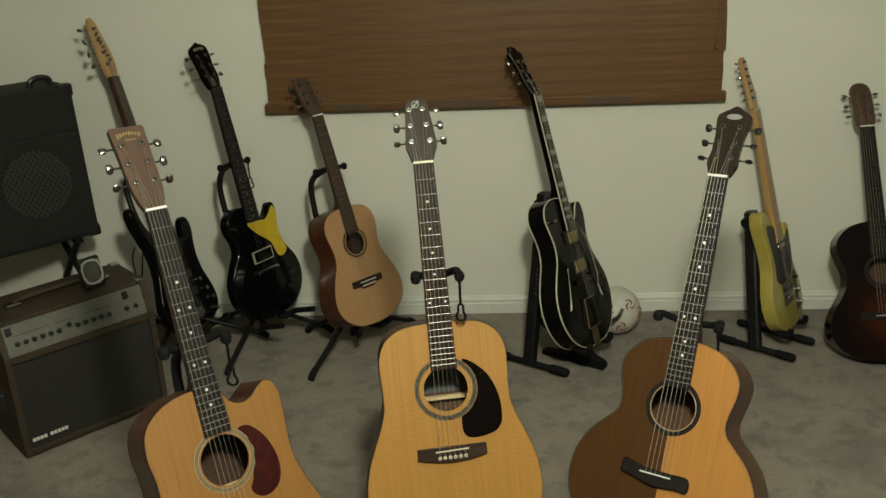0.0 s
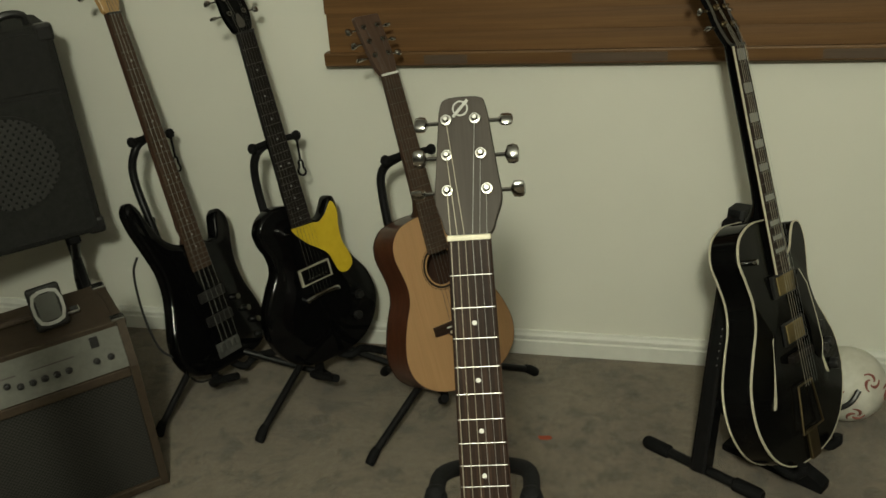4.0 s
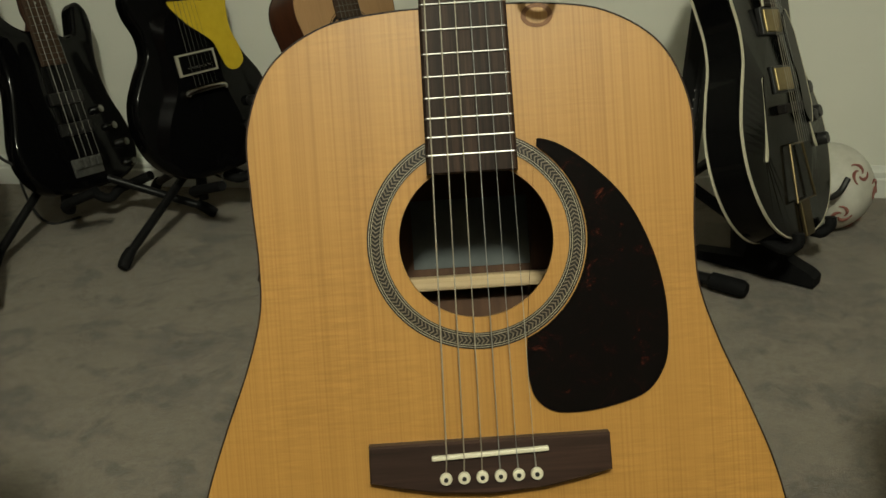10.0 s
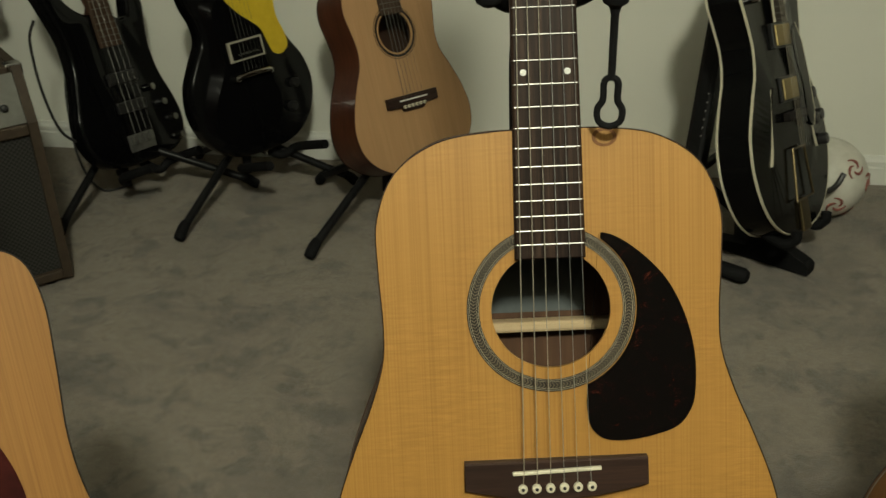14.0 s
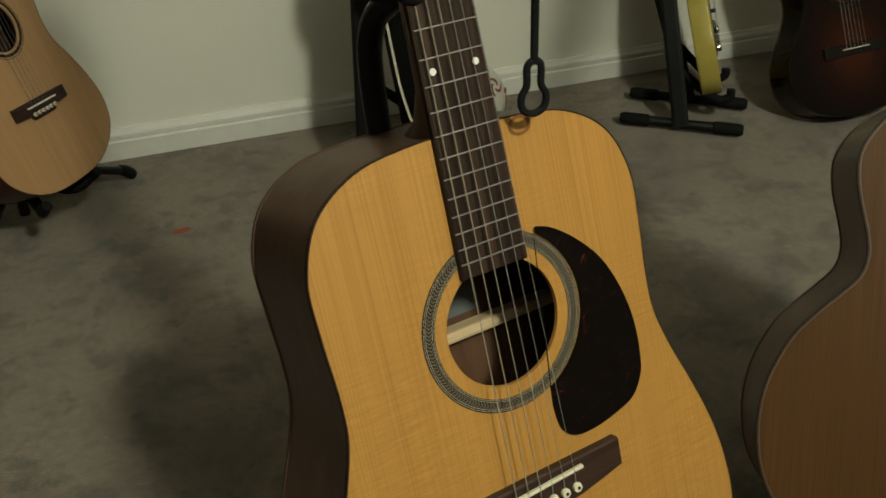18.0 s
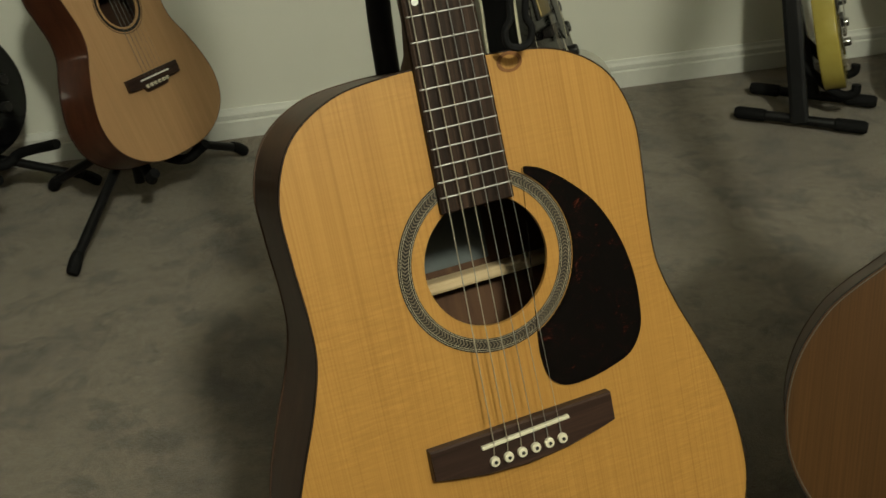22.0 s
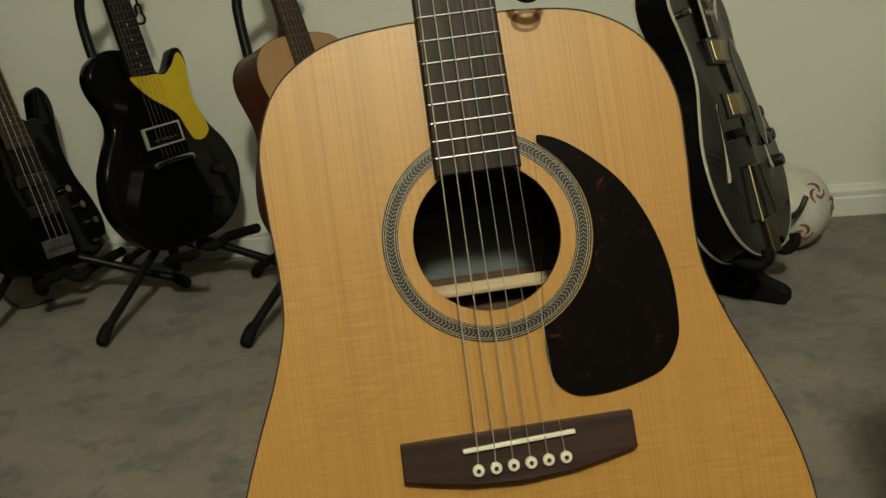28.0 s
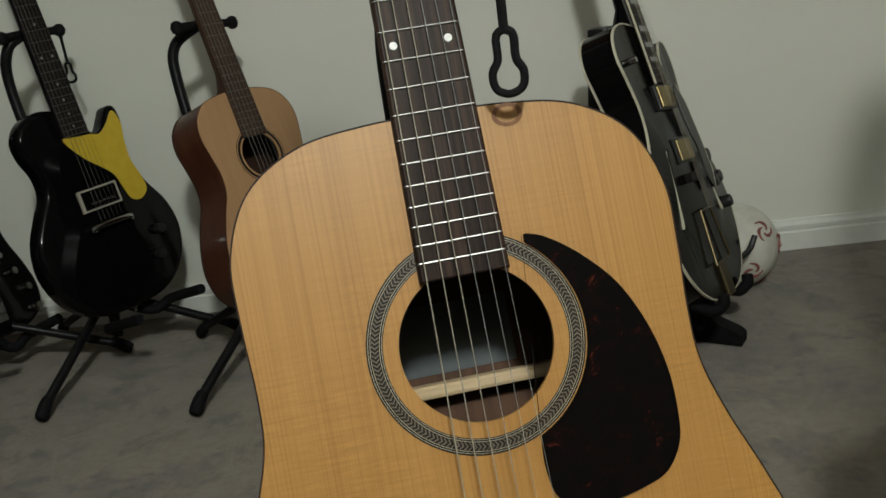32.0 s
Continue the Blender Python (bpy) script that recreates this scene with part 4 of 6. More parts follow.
# ---- electric guitars ----
def solid_body(g, loop, thick, mat, round_by=0.008):
    arc = [(round_by * (1 - math.cos(radians(a))), round_by * (1 - math.sin(radians(a)))) for a in (0, 22, 45, 68, 90)]
    levels = [(grown(loop, -d), -thick + e) for d, e in reversed(arc)] + [(grown(loop, -d), -e) for d, e in arc]
    part("body", stacked(levels), mat, g, smooth=True)


def knob(g, x, y, mat, r=0.011, h=0.015):
    k = part("knob", lathe([(r, 0), (r, h * 0.8), (r * 0.85, h), (r * 0.3, h * 1.02)], 18), mat, g, smooth=True)
    k.matrix_basis = Matrix.Translation((x, y, 0.001))


def single_cut():
    S = 0.665
    g = thing("electric_guitar", "glossy black single-cutaway electric guitar with mustard yellow pickguard", "guitar", leaning((-0.5994, 3.3354, 0.3138), 57.0, 12.5, 0.46), STANDS)
    loop = smooth_loop([(0.0, -0.176), (-0.085, -0.166), (-0.14, -0.124), (-0.166, -0.057), (-0.158, 0.005), (-0.13, 0.055), (-0.104, 0.095), (-0.103, 0.132), (-0.116, 0.17), (-0.117, 0.205), (-0.094, 0.236), (-0.058, 0.248), (-0.024, 0.243), (0.026, 0.222), (0.034, 0.196), (0.046, 0.182), (0.065, 0.185), (0.082, 0.206), (0.098, 0.225), (0.113, 0.223), (0.119, 0.192), (0.11, 0.149), (0.108, 0.106), (0.124, 0.06), (0.156, 0.005), (0.166, -0.057), (0.14, -0.124), (0.085, -0.166)], 5)
    solid_body(g, loop, 0.045, BLACK_GLOSS, 0.011)
    guard = smooth_loop([(-0.03, 0.184), (0.0, 0.182), (0.032, 0.18), (0.052, 0.176), (0.075, 0.19), (0.1, 0.214), (0.11, 0.188), (0.103, 0.148), (0.101, 0.108), (0.113, 0.066), (0.113, 0.04), (0.092, 0.026), (0.072, 0.032), (0.062, 0.058), (0.052, 0.09), (0.03, 0.112), (0.0, 0.138)], 5)
    part("pickguard", plate([guard], 0.0002, 0.0028), YELLOW, g, "mustard yellow pickguard")
    part("pickup_ring", plate([[(-0.046, 0.035), (0.046, 0.035), (0.046, 0.079), (-0.046, 0.079)], [(-0.0405, 0.0385), (0.0405, 0.0385), (0.0405, 0.0755), (-0.0405, 0.0755)]], 0.0002, 0.006), RING_CREAM, g, "cream pickup ring")
    part("pickup", box(-0.0403, 0.0403, 0.0387, 0.0753, 0.0, 0.009, 0.002), BLACK_SATIN, g)
    first = None
    for i in range(6):
        at = Matrix.Translation((-0.025 + 0.01 * i, 0.049, 0.009))
        if first is None:
            first = part("pole_screw", lathe([(0.0024, -0.001), (0.0024, 0.0006), (0.0015, 0.001)], 10), CHROME, g)
            first.matrix_basis = at
        else:
            twin(first, g, at)
    part("tailpiece", tube([(-0.047, 0.000, 0.011), (-0.040, 0.002, 0.012), (0.0, 0.003, 0.0125), (0.040, 0.002, 0.012), (0.047, 0.000, 0.011)], 0.0065, 10), CHROME, g, "chrome wraparound tailpiece", smooth=True)
    for x in (-0.045, 0.045):
        part("stud", moved(lathe([(0.006, 0), (0.006, 0.015), (0.003, 0.016)], 14), Matrix.Translation((x, -0.001, 0))), CHROME, g)
    knob(g, 0.105, -0.045, BLACK_PLASTIC)
    knob(g, 0.085, -0.095, BLACK_PLASTIC)
    for x, y in ((-0.108, 0.203), (0.0, -0.181)):
        part("strap_button", moved(lathe([(0.004, 0), (0.004, 0.006), (0.007, 0.009), (0.006, 0.011)], 12, "y"), Matrix.Translation((x, y - (0.0 if y > 0 else 0.006), -0.022))), CHROME, g)
    part("neck", neck_mesh(S, 0.232, 0.043, 0.056, 0.021, 0.04), BLACK_GLOSS, g, smooth=True)
    fingerboard(g, S, 0.043, 0.056, 22, 0.186, 0.0002, 0.009, EBONY, [(3, 0), (5, 0), (7, 0), (9, 0), (12, 1), (15, 0), (17, 0), (19, 0), (21, 0)], 0.0026, pair=0.012, fret_mat=DULL_FRET, dot_mat=GREY_INLAY)
    part("nut", box(-0.0215, 0.0215, S, S + 0.005, 0.003, 0.012, 0.001), BLACK_PLASTIC, g)
    loop = smooth_loop([(-0.021, 0.003), (0.021, 0.003), (0.028, 0.018), (0.034, 0.045), (0.033, 0.085), (0.037, 0.125), (0.036, 0.148), (0.024, 0.160), (0.010, 0.165), (0.0, 0.172), (-0.010, 0.165), (-0.024, 0.160), (-0.036, 0.148), (-0.037, 0.125), (-0.033, 0.085), (-0.034, 0.045), (-0.028, 0.018)], 4)
    h = headstock(g, S, loop, 14, 0.015, BLACK_GLOSS)
    posts = []
    for i, y in enumerate((0.048, 0.085, 0.122)):
        posts.append((-0.019, y))
        tuner(h, -0.019, y, -1, CHROME, CHROME, 0.006, 0.036, 0.9, 40 * i)
    for i, y in enumerate((0.122, 0.085, 0.048)):
        posts.append((0.019, y))
        tuner(h, 0.019, y, 1, CHROME, CHROME, 0.006, 0.036, 0.9, 40 * i)
    part("maker_mark", stacked([(smooth_loop([(-0.020, 0.141), (0.0, 0.144), (0.020, 0.141), (0.021, 0.150), (0.0, 0.153), (-0.021, 0.150)], 3), z) for z in (0.0, 0.0005)]), ROSETTE_PALE, h)
    part("truss_cover", stacked([(smooth_loop([(-0.007, 0.012), (0.007, 0.012), (0.008, 0.030), (0.0, 0.045), (-0.008, 0.030)], 3), z) for z in (0.0, 0.002)]), ROSETTE_GREY, h)
    strings(g, S, 0.012, 0.0185, 0.035, 0.051, 0.012, h, posts, wound=3, dull=True, thick=(0.0006, 0.00052, 0.00044, 0.0003, 0.00026, 0.00024))
    return g


def bass():
    S = 0.864
    g = thing("bass_guitar", "glossy black electric bass guitar with pale maple headstock", "guitar", leaning((-0.8758, 3.3041, 0.1668), 77.0, 17.3, -7.3, 1.02), STANDS)
    loop = smooth_loop([(0.0, -0.0589), (-0.07, -0.0564), (-0.125, -0.0368), (-0.155, 0.0067), (-0.158, 0.0559), (-0.14, 0.115), (-0.123, 0.175), (-0.122, 0.235), (-0.14, 0.3), (-0.158, 0.36), (-0.16, 0.405), (-0.143, 0.422), (-0.124, 0.405), (-0.106, 0.355), (-0.08, 0.31), (-0.045, 0.285), (0.0, 0.278), (0.04, 0.272), (0.06, 0.262), (0.08, 0.265), (0.092, 0.295), (0.102, 0.322), (0.122, 0.334), (0.14, 0.318), (0.145, 0.285), (0.133, 0.24), (0.124, 0.19), (0.13, 0.13), (0.152, 0.07), (0.162, 0.019), (0.148, -0.0261), (0.11, -0.0507), (0.06, -0.0581)], 4)
    solid_body(g, loop, 0.038, BLACK_GLOSS, 0.010)
    part("neck", neck_mesh(S, 0.285, 0.041, 0.060, 0.023, 0.035), NECK_DARK, g, smooth=True)
    fingerboard(g, S, 0.041, 0.062, 24, 0.205, 0.0002, 0.008, BROWN_BOARD, [(3, 0), (5, 0), (7, 0), (9, 0), (12, 1), (15, 0), (17, 0), (19, 0), (21, 0)], 0.0026, pair=0.014, fret_mat=DULL_FRET, dot_mat=GREY_INLAY)
    part("nut", box(-0.0205, 0.0205, S, S + 0.005, 0.003, 0.011, 0.001), BLACK_PLASTIC, g)
    for v in (0.070, 0.135):
        part("pickup", box(-0.044, 0.044, v - 0.013, v + 0.013, 0.0, 0.010, 0.003), BLACK_PLASTIC, g)
    part("bridge", box(-0.040, 0.040, -0.030, 0.008, 0.0, 0.004, 0.001), DULL_STEEL, g, "dull silver bridge")
    for i in range(4):
        part("bridge_saddle", box(-0.034 + 0.0185 * i, -0.021 + 0.0185 * i, -0.014, 0.006, 0.004, 0.012, 0.002), DULL_STEEL, g)
    for x, y in ((0.098, 0.060), (0.118, 0.020), (0.122, -0.025), (0.075, 0.10)):
        knob(g, x, y, TUNER_STEEL, 0.009, 0.014)
    part("strap_button", moved(lathe([(0.004, 0), (0.004, 0.006), (0.007, 0.009), (0.006, 0.011)], 12, "y"), Matrix.Translation((-0.144, 0.409, -0.019))), CHROME, g)
    loop = smooth_loop([(-0.0205, 0.003), (0.0205, 0.003), (0.030, 0.022), (0.037, 0.055), (0.033, 0.105), (0.022, 0.155), (0.010, 0.200), (-0.004, 0.214), (-0.018, 0.205), (-0.026, 0.165), (-0.028, 0.110), (-0.030, 0.055), (-0.026, 0.022)], 4)
    h = headstock(g, S, loop, 3, 0.014, MAPLE)
    posts = []
    for i, y in enumerate((0.048, 0.090, 0.132, 0.174)):
        posts.append((-0.010, y))
        tuner(h, -0.010, y, -1, CHROME, CHROME, 0.008, 0.052, 1.3, 30 + 40 * i)
    for i in range(7):
        part("maker_stroke", moved(box(-0.011 + 0.003 * (i % 2), 0.011, -0.0042, 0.0042, 0.0, 0.0005), Matrix.Translation((0.014 - 0.0032 * i, 0.062 + 0.0155 * i, 0)) @ Matrix.Rotation(radians(35 - 20 * (i % 2)), 4, "Z")), BLACK_PLASTIC, h)
    strings(g, S, 0.012, 0.016, 0.031, 0.056, 0.0, h, posts, wound=4, dull=True, n=4, thick=(0.0010, 0.0009, 0.0007, 0.0006))
    part("lead", tube(bent([(-0.150, 0.02, -0.02), (-0.175, 0.06, -0.04), (-0.178, 0.15, -0.05), (-0.165, 0.25, -0.05), (-0.150, 0.29, -0.035)], 6), 0.003, 8), BLACK_PLASTIC, g, "thin black cable", smooth=True)
    return g


def archtop():
    S = 0.63
    g = thing("hollow_body_guitar", "black hollow-body guitar with cream binding and worn gold pickups", "guitar", leaning((0.5206, 3.1815, 0.3173), 64.2, 20.1, -10.1, 1.03))
    loop = smooth_loop([(0.0, -0.215), (-0.095, -0.203), (-0.160, -0.160), (-0.195, -0.090), (-0.192, -0.020), (-0.160, 0.040), (-0.128, 0.090), (-0.120, 0.135), (-0.132, 0.185), (-0.143, 0.225), (-0.128, 0.262), (-0.085, 0.283), (-0.03, 0.284), (0.026, 0.272), (0.034, 0.225), (0.048, 0.200), (0.068, 0.208), (0.085, 0.235), (0.105, 0.255), (0.128, 0.250), (0.138, 0.215), (0.130, 0.170), (0.121, 0.130), (0.130, 0.085), (0.160, 0.040), (0.192, -0.020), (0.195, -0.090), (0.160, -0.160), (0.095, -0.203)], 5)
    d = 0.055
    part("rim", band(loop, grown(loop, -0.003), -d, -0.004), BLACK_GLOSS, g, smooth=True)
    fh = []
    for s in (-1, 1):
        spine = bent([(0.082, 0.058), (0.088, 0.040), (0.097, 0.005), (0.110, -0.040), (0.122, -0.076)], 4)
        wide = [0.0058 - 0.0028 * min(1.0, k / 3) for k in range(len(spine))]
        fh.append(smooth_loop([(s * (p[0] - r), p[1]) for p, r in zip(spine, wide)][::3] + [(s * (p[0] + r), p[1]) for p, r in zip(spine, wide)][::-3], 3))
    part("top", plate([grown(loop, -0.001)] + fh, -0.004, 0.004, lambda x, y: 0.010 * max(0, 1 - (x / 0.15) ** 2 - ((y - 0.02) / 0.2) ** 2)), BLACK_SATIN, g)
    part("back", plate([grown(loop, -0.001)], -d - 0.004, -d), BLACK_GLOSS, g)
    # Added sheet close under the top, blackened as the shade inside the f-holes.
    part("f_hole_shade_sheet", plate([grown(loop, -0.006)], -0.022, -0.020), SHADE_BLACK, g)
    for f in fh:
        part("f_hole_binding", band(grown(f, 0.0004), grown(f, -0.0009), 0.001, 0.0086), CREAM, g, "cream f-hole binding")
    part("binding", band(grown(loop, 0.001), grown(loop, -0.0016), 0.0005, 0.0046), CREAM, g, "cream top binding", smooth=True)
    part("binding", band(grown(loop, 0.001), grown(loop, -0.003), -d - 0.0045, -d - 0.0005), CREAM, g, "cream back binding", smooth=True)
    part("neck", neck_mesh(S, 0.284, 0.041, 0.053, 0.014, 0.055), BLACK_GLOSS, g, smooth=True)
    fingerboard(g, S, 0.043, 0.056, 22, 0.172, 0.010, 0.007, ROSEWOOD, [(1, 0), (3, 0), (5, 0), (7, 0), (9, 0), (12, 0), (15, 0), (17, 0), (19, 0)], blocks=True, binding=CREAM, dot_mat=GREY_INLAY, fret_mat=DULL_FRET)
    part("nut", box(-0.0215, 0.0215, S, S + 0.005, 0.008, 0.019, 0.001), BLACK_PLASTIC, g)
    for v in (0.148, 0.050):
        part("pickup_ring", box(-0.046, 0.046, v - 0.023, v + 0.023, 0.005, 0.015, 0.002), BLACK_PLASTIC, g)
        part("pickup", box(-0.036, 0.036, v - 0.019, v + 0.019, 0.0, 0.018, 0.002), GOLD, g, "worn gold pickup cover")
    part("bridge", box(-0.045, 0.045, -0.008, 0.008, 0.010, 0.026, 0.003), EBONY, g, "dark wooden bridge")
    tail = [(-0.045, -0.155), (0.045, -0.155), (0.030, -0.060), (-0.030, -0.060)]
    part("tailpiece", tube([(x, y, 0.014) for x, y in tail], 0.0026, 8, closed=True), DULL_GOLD, g, "tarnished gold trapeze tailpiece")
    part("tailpiece_plate", box(-0.020, 0.020, -0.216, -0.156, 0.004, 0.012, 0.002), DULL_GOLD, g)
    part("pickguard", plate([smooth_loop([(0.030, 0.150), (0.050, 0.165), (0.072, 0.130), (0.085, 0.06), (0.090, 0.0), (0.075, -0.03), (0.052, -0.01), (0.050, 0.05), (0.034, 0.09)], 4)], 0.020, 0.023), BLACK_GLOSS, g)
    part("guard_binding", tube([(0.050, 0.165, 0.022), (0.073, 0.130, 0.022), (0.087, 0.06, 0.022), (0.092, 0.0, 0.022), (0.078, -0.03, 0.022)], 0.0018, 6), CREAM, g)
    for x, y in ((0.112, 0.030), (0.140, -0.015), (0.112, -0.020), (0.150, -0.065)):
        knob(g, x, y, BLACK_PLASTIC, 0.012, 0.020)
    knob(g, -0.105, 0.215, CHROME, 0.006, 0.02)
    part("strap_button", moved(lathe([(0.004, 0), (0.004, 0.008), (0.008, 0.012), (0.007, 0.014)], 12, "x"), Matrix.Translation((0.128, 0.245, -0.03))), CHROME, g)
    loop = smooth_loop([(-0.021, 0.003), (0.021, 0.003), (0.029, 0.020), (0.034, 0.050), (0.030, 0.085), (0.036, 0.125), (0.040, 0.150), (0.024, 0.158), (0.012, 0.178), (0.0, 0.172), (-0.012, 0.178), (-0.024, 0.158), (-0.040, 0.150), (-0.036, 0.125), (-0.030, 0.085), (-0.034, 0.050), (-0.029, 0.020)], 4)
    h = headstock(g, S, loop, 15, 0.015, BLACK_GLOSS)
    h.matrix_basis = Matrix.Translation((0, S + 0.003, 0.012)) @ Matrix.Rotation(radians(-15), 4, "X")
    part("head_binding", band(grown(loop, 0.0006), grown(loop, -0.0008), -0.004, 0.0005), ROSETTE_GREY, h)
    posts = []
    for i, y in enumerate((0.045, 0.082, 0.119)):
        posts.append((-0.019, y))
        tuner(h, -0.019, y, -1, DULL_GOLD, CHROME, 0.006, 0.036, 0.9, 40 * i)
    for i, y in enumerate((0.119, 0.082, 0.045)):
        posts.append((0.019, y))
        tuner(h, 0.019, y, 1, DULL_GOLD, CHROME, 0.006, 0.036, 0.9, 40 * i)
    strings(g, S, 0.021, 0.029, 0.035, 0.052, -0.06, h, posts, wound=3)
    part("lead", tube(bent([(0.150, -0.165, -0.03), (0.180, -0.178, -0.015), (0.205, -0.172, 0.005), (0.222, -0.150, 0.02)], 6), 0.006, 8), BLACK_PLASTIC, g, "black jack plug and cable end", smooth=True)
    return g


def plank_electric():
    S = 0.648
    g = thing("electric_guitar", "butterscotch yellow electric guitar with black pickguard and maple neck", "guitar", leaning((1.2637, 3.3298, 0.1854), 59.0, 16.1, -5.7, 1.025))
    loop = smooth_loop([(0.0, -0.115), (-0.0744, -0.108), (-0.1256, -0.075), (-0.1488, -0.015), (-0.1395, 0.045), (-0.1116, 0.1), (-0.1042, 0.155), (-0.119, 0.22), (-0.1283, 0.275), (-0.1097, 0.312), (-0.0744, 0.31), (-0.0372, 0.275), (0.0, 0.268), (0.0316, 0.262), (0.0372, 0.225), (0.0512, 0.2), (0.0725, 0.205), (0.0911, 0.232), (0.1097, 0.238), (0.1209, 0.21), (0.1116, 0.165), (0.107, 0.12), (0.1209, 0.075), (0.1469, 0.02), (0.1488, -0.035), (0.1256, -0.085), (0.0744, -0.11)], 5)
    solid_body(g, loop, 0.045, BUTTER, 0.005)
    guard = smooth_loop([(-0.093, 0.262), (-0.0279, 0.245), (0.0, 0.215), (0.0279, 0.24), (0.0418, 0.192), (0.0744, 0.19), (0.1042, 0.215), (0.1042, 0.165), (0.0977, 0.11), (0.0698, 0.07), (0.0279, 0.055), (-0.0465, 0.05), (-0.0791, 0.075), (-0.0698, 0.12), (-0.0837, 0.19)], 4)
    part("pickguard", plate([guard], 0.0002, 0.0026), BLACK_PLASTIC, g, "black pickguard")
    part("bridge", box(-0.043, 0.043, -0.030, 0.050, 0.0, 0.004, 0.001), CHROME, g, "chrome bridge plate")
    for i in range(3):
        part("bridge_saddle", tube([(-0.030 + 0.021 * i, -0.002, 0.009), (-0.012 + 0.021 * i, -0.002, 0.009)], 0.004, 8), CHROME, g)
    part("pickup", box(-0.034, 0.034, 0.018, 0.036, 0.0, 0.010, 0.003), BLACK_PLASTIC, g)
    part("pickup", box(-0.032, 0.032, 0.168, 0.184, 0.0, 0.010, 0.004), CHROME, g)
    part("control_plate", box(0.068, 0.102, -0.070, 0.075, 0.0, 0.003, 0.001), CHROME, g)
    knob(g, 0.085, -0.045, CHROME, 0.010, 0.016)
    knob(g, 0.085, 0.0, CHROME, 0.010, 0.016)
    knob(g, 0.085, 0.045, BLACK_PLASTIC, 0.005, 0.016)
    part("jack_cup", moved(lathe([(0.011, 0), (0.011, 0.006), (0.006, 0.012)], 14, "x"), Matrix.Translation((0.158, -0.04, -0.022))), BLACK_PLASTIC, g)
    part("strap_button", moved(lathe([(0.004, 0), (0.004, 0.006), (0.007, 0.010), (0.006, 0.012)], 12, "y"), Matrix.Translation((-0.115, 0.285, -0.022))), CHROME, g)
    part("neck", neck_mesh(S, 0.268, 0.042, 0.056, 0.022, 0.03), MAPLE, g, smooth=True)
    fingerboard(g, S, 0.042, 0.056, 21, 0.190, 0.0002, 0.008, MAPLE, [(3, 0), (5, 0), (7, 0), (9, 0), (12, 1), (15, 0), (17, 0), (19, 0)], 0.003, dot_mat=BLACK_PLASTIC, pair=0.012)
    part("nut", box(-0.021, 0.021, S, S + 0.004, 0.003, 0.011, 0.001), BONE, g)
    loop = smooth_loop([(-0.021, 0.003), (0.021, 0.003), (0.024, 0.025), (0.034, 0.045), (0.028, 0.080), (0.018, 0.120), (0.016, 0.150), (0.010, 0.172), (-0.006, 0.180), (-0.020, 0.168), (-0.024, 0.120), (-0.024, 0.06), (-0.022, 0.03)], 4)
    h = headstock(g, S, loop, 4, 0.014, MAPLE)
    posts = []
    for i in range(6):
        y = 0.040 + 0.0245 * i
        posts.append((-0.012, y))
        tuner(h, -0.012, y, -1, CHROME, CHROME, 0.006, 0.032, 0.8, 30 * i)
    strings(g, S, 0.0115, 0.013, 0.034, 0.052, 0.0, h, posts, wound=3, thick=(0.0006, 0.00052, 0.00044, 0.0003, 0.00026, 0.00024))
    return g


# ---- stands ----
def strap(parent, top, tip):
    """A rubber retaining strap that hangs from a yoke's end to its tip: collar, flat stem and keyhole eye."""
    top, tip = Vector(top), Vector(tip)
    d = tip - top
    n = d.length
    across = Vector((1, 0, 0)) - d * (d.x / d.dot(d))
    across.normalize()
    k = 0.040 / 0.043
    eye = [(0.0, 0.0), (0.0050, -0.003), (0.0058, -0.020), (0.0098, -0.028), (0.0082, -0.039), (0.0, -0.043), (-0.0082, -0.039), (-0.0098, -0.028), (-0.0058, -0.020), (-0.0050, -0.003)]
    bm = tube([top, top + d * 0.12, top + d * ((n - 0.038) / n)], 0.0032, 8, radii=[0.0065, 0.0032, 0.0030])
    tube([tip - d.normalized() * (0.040 + b * k) + across * a for a, b in smooth_loop(eye, 4)], 0.0028, 8, bm, closed=True)
    part("retaining_strap", bm, FOAM, parent, "black rubber strap with an eye", smooth=True)


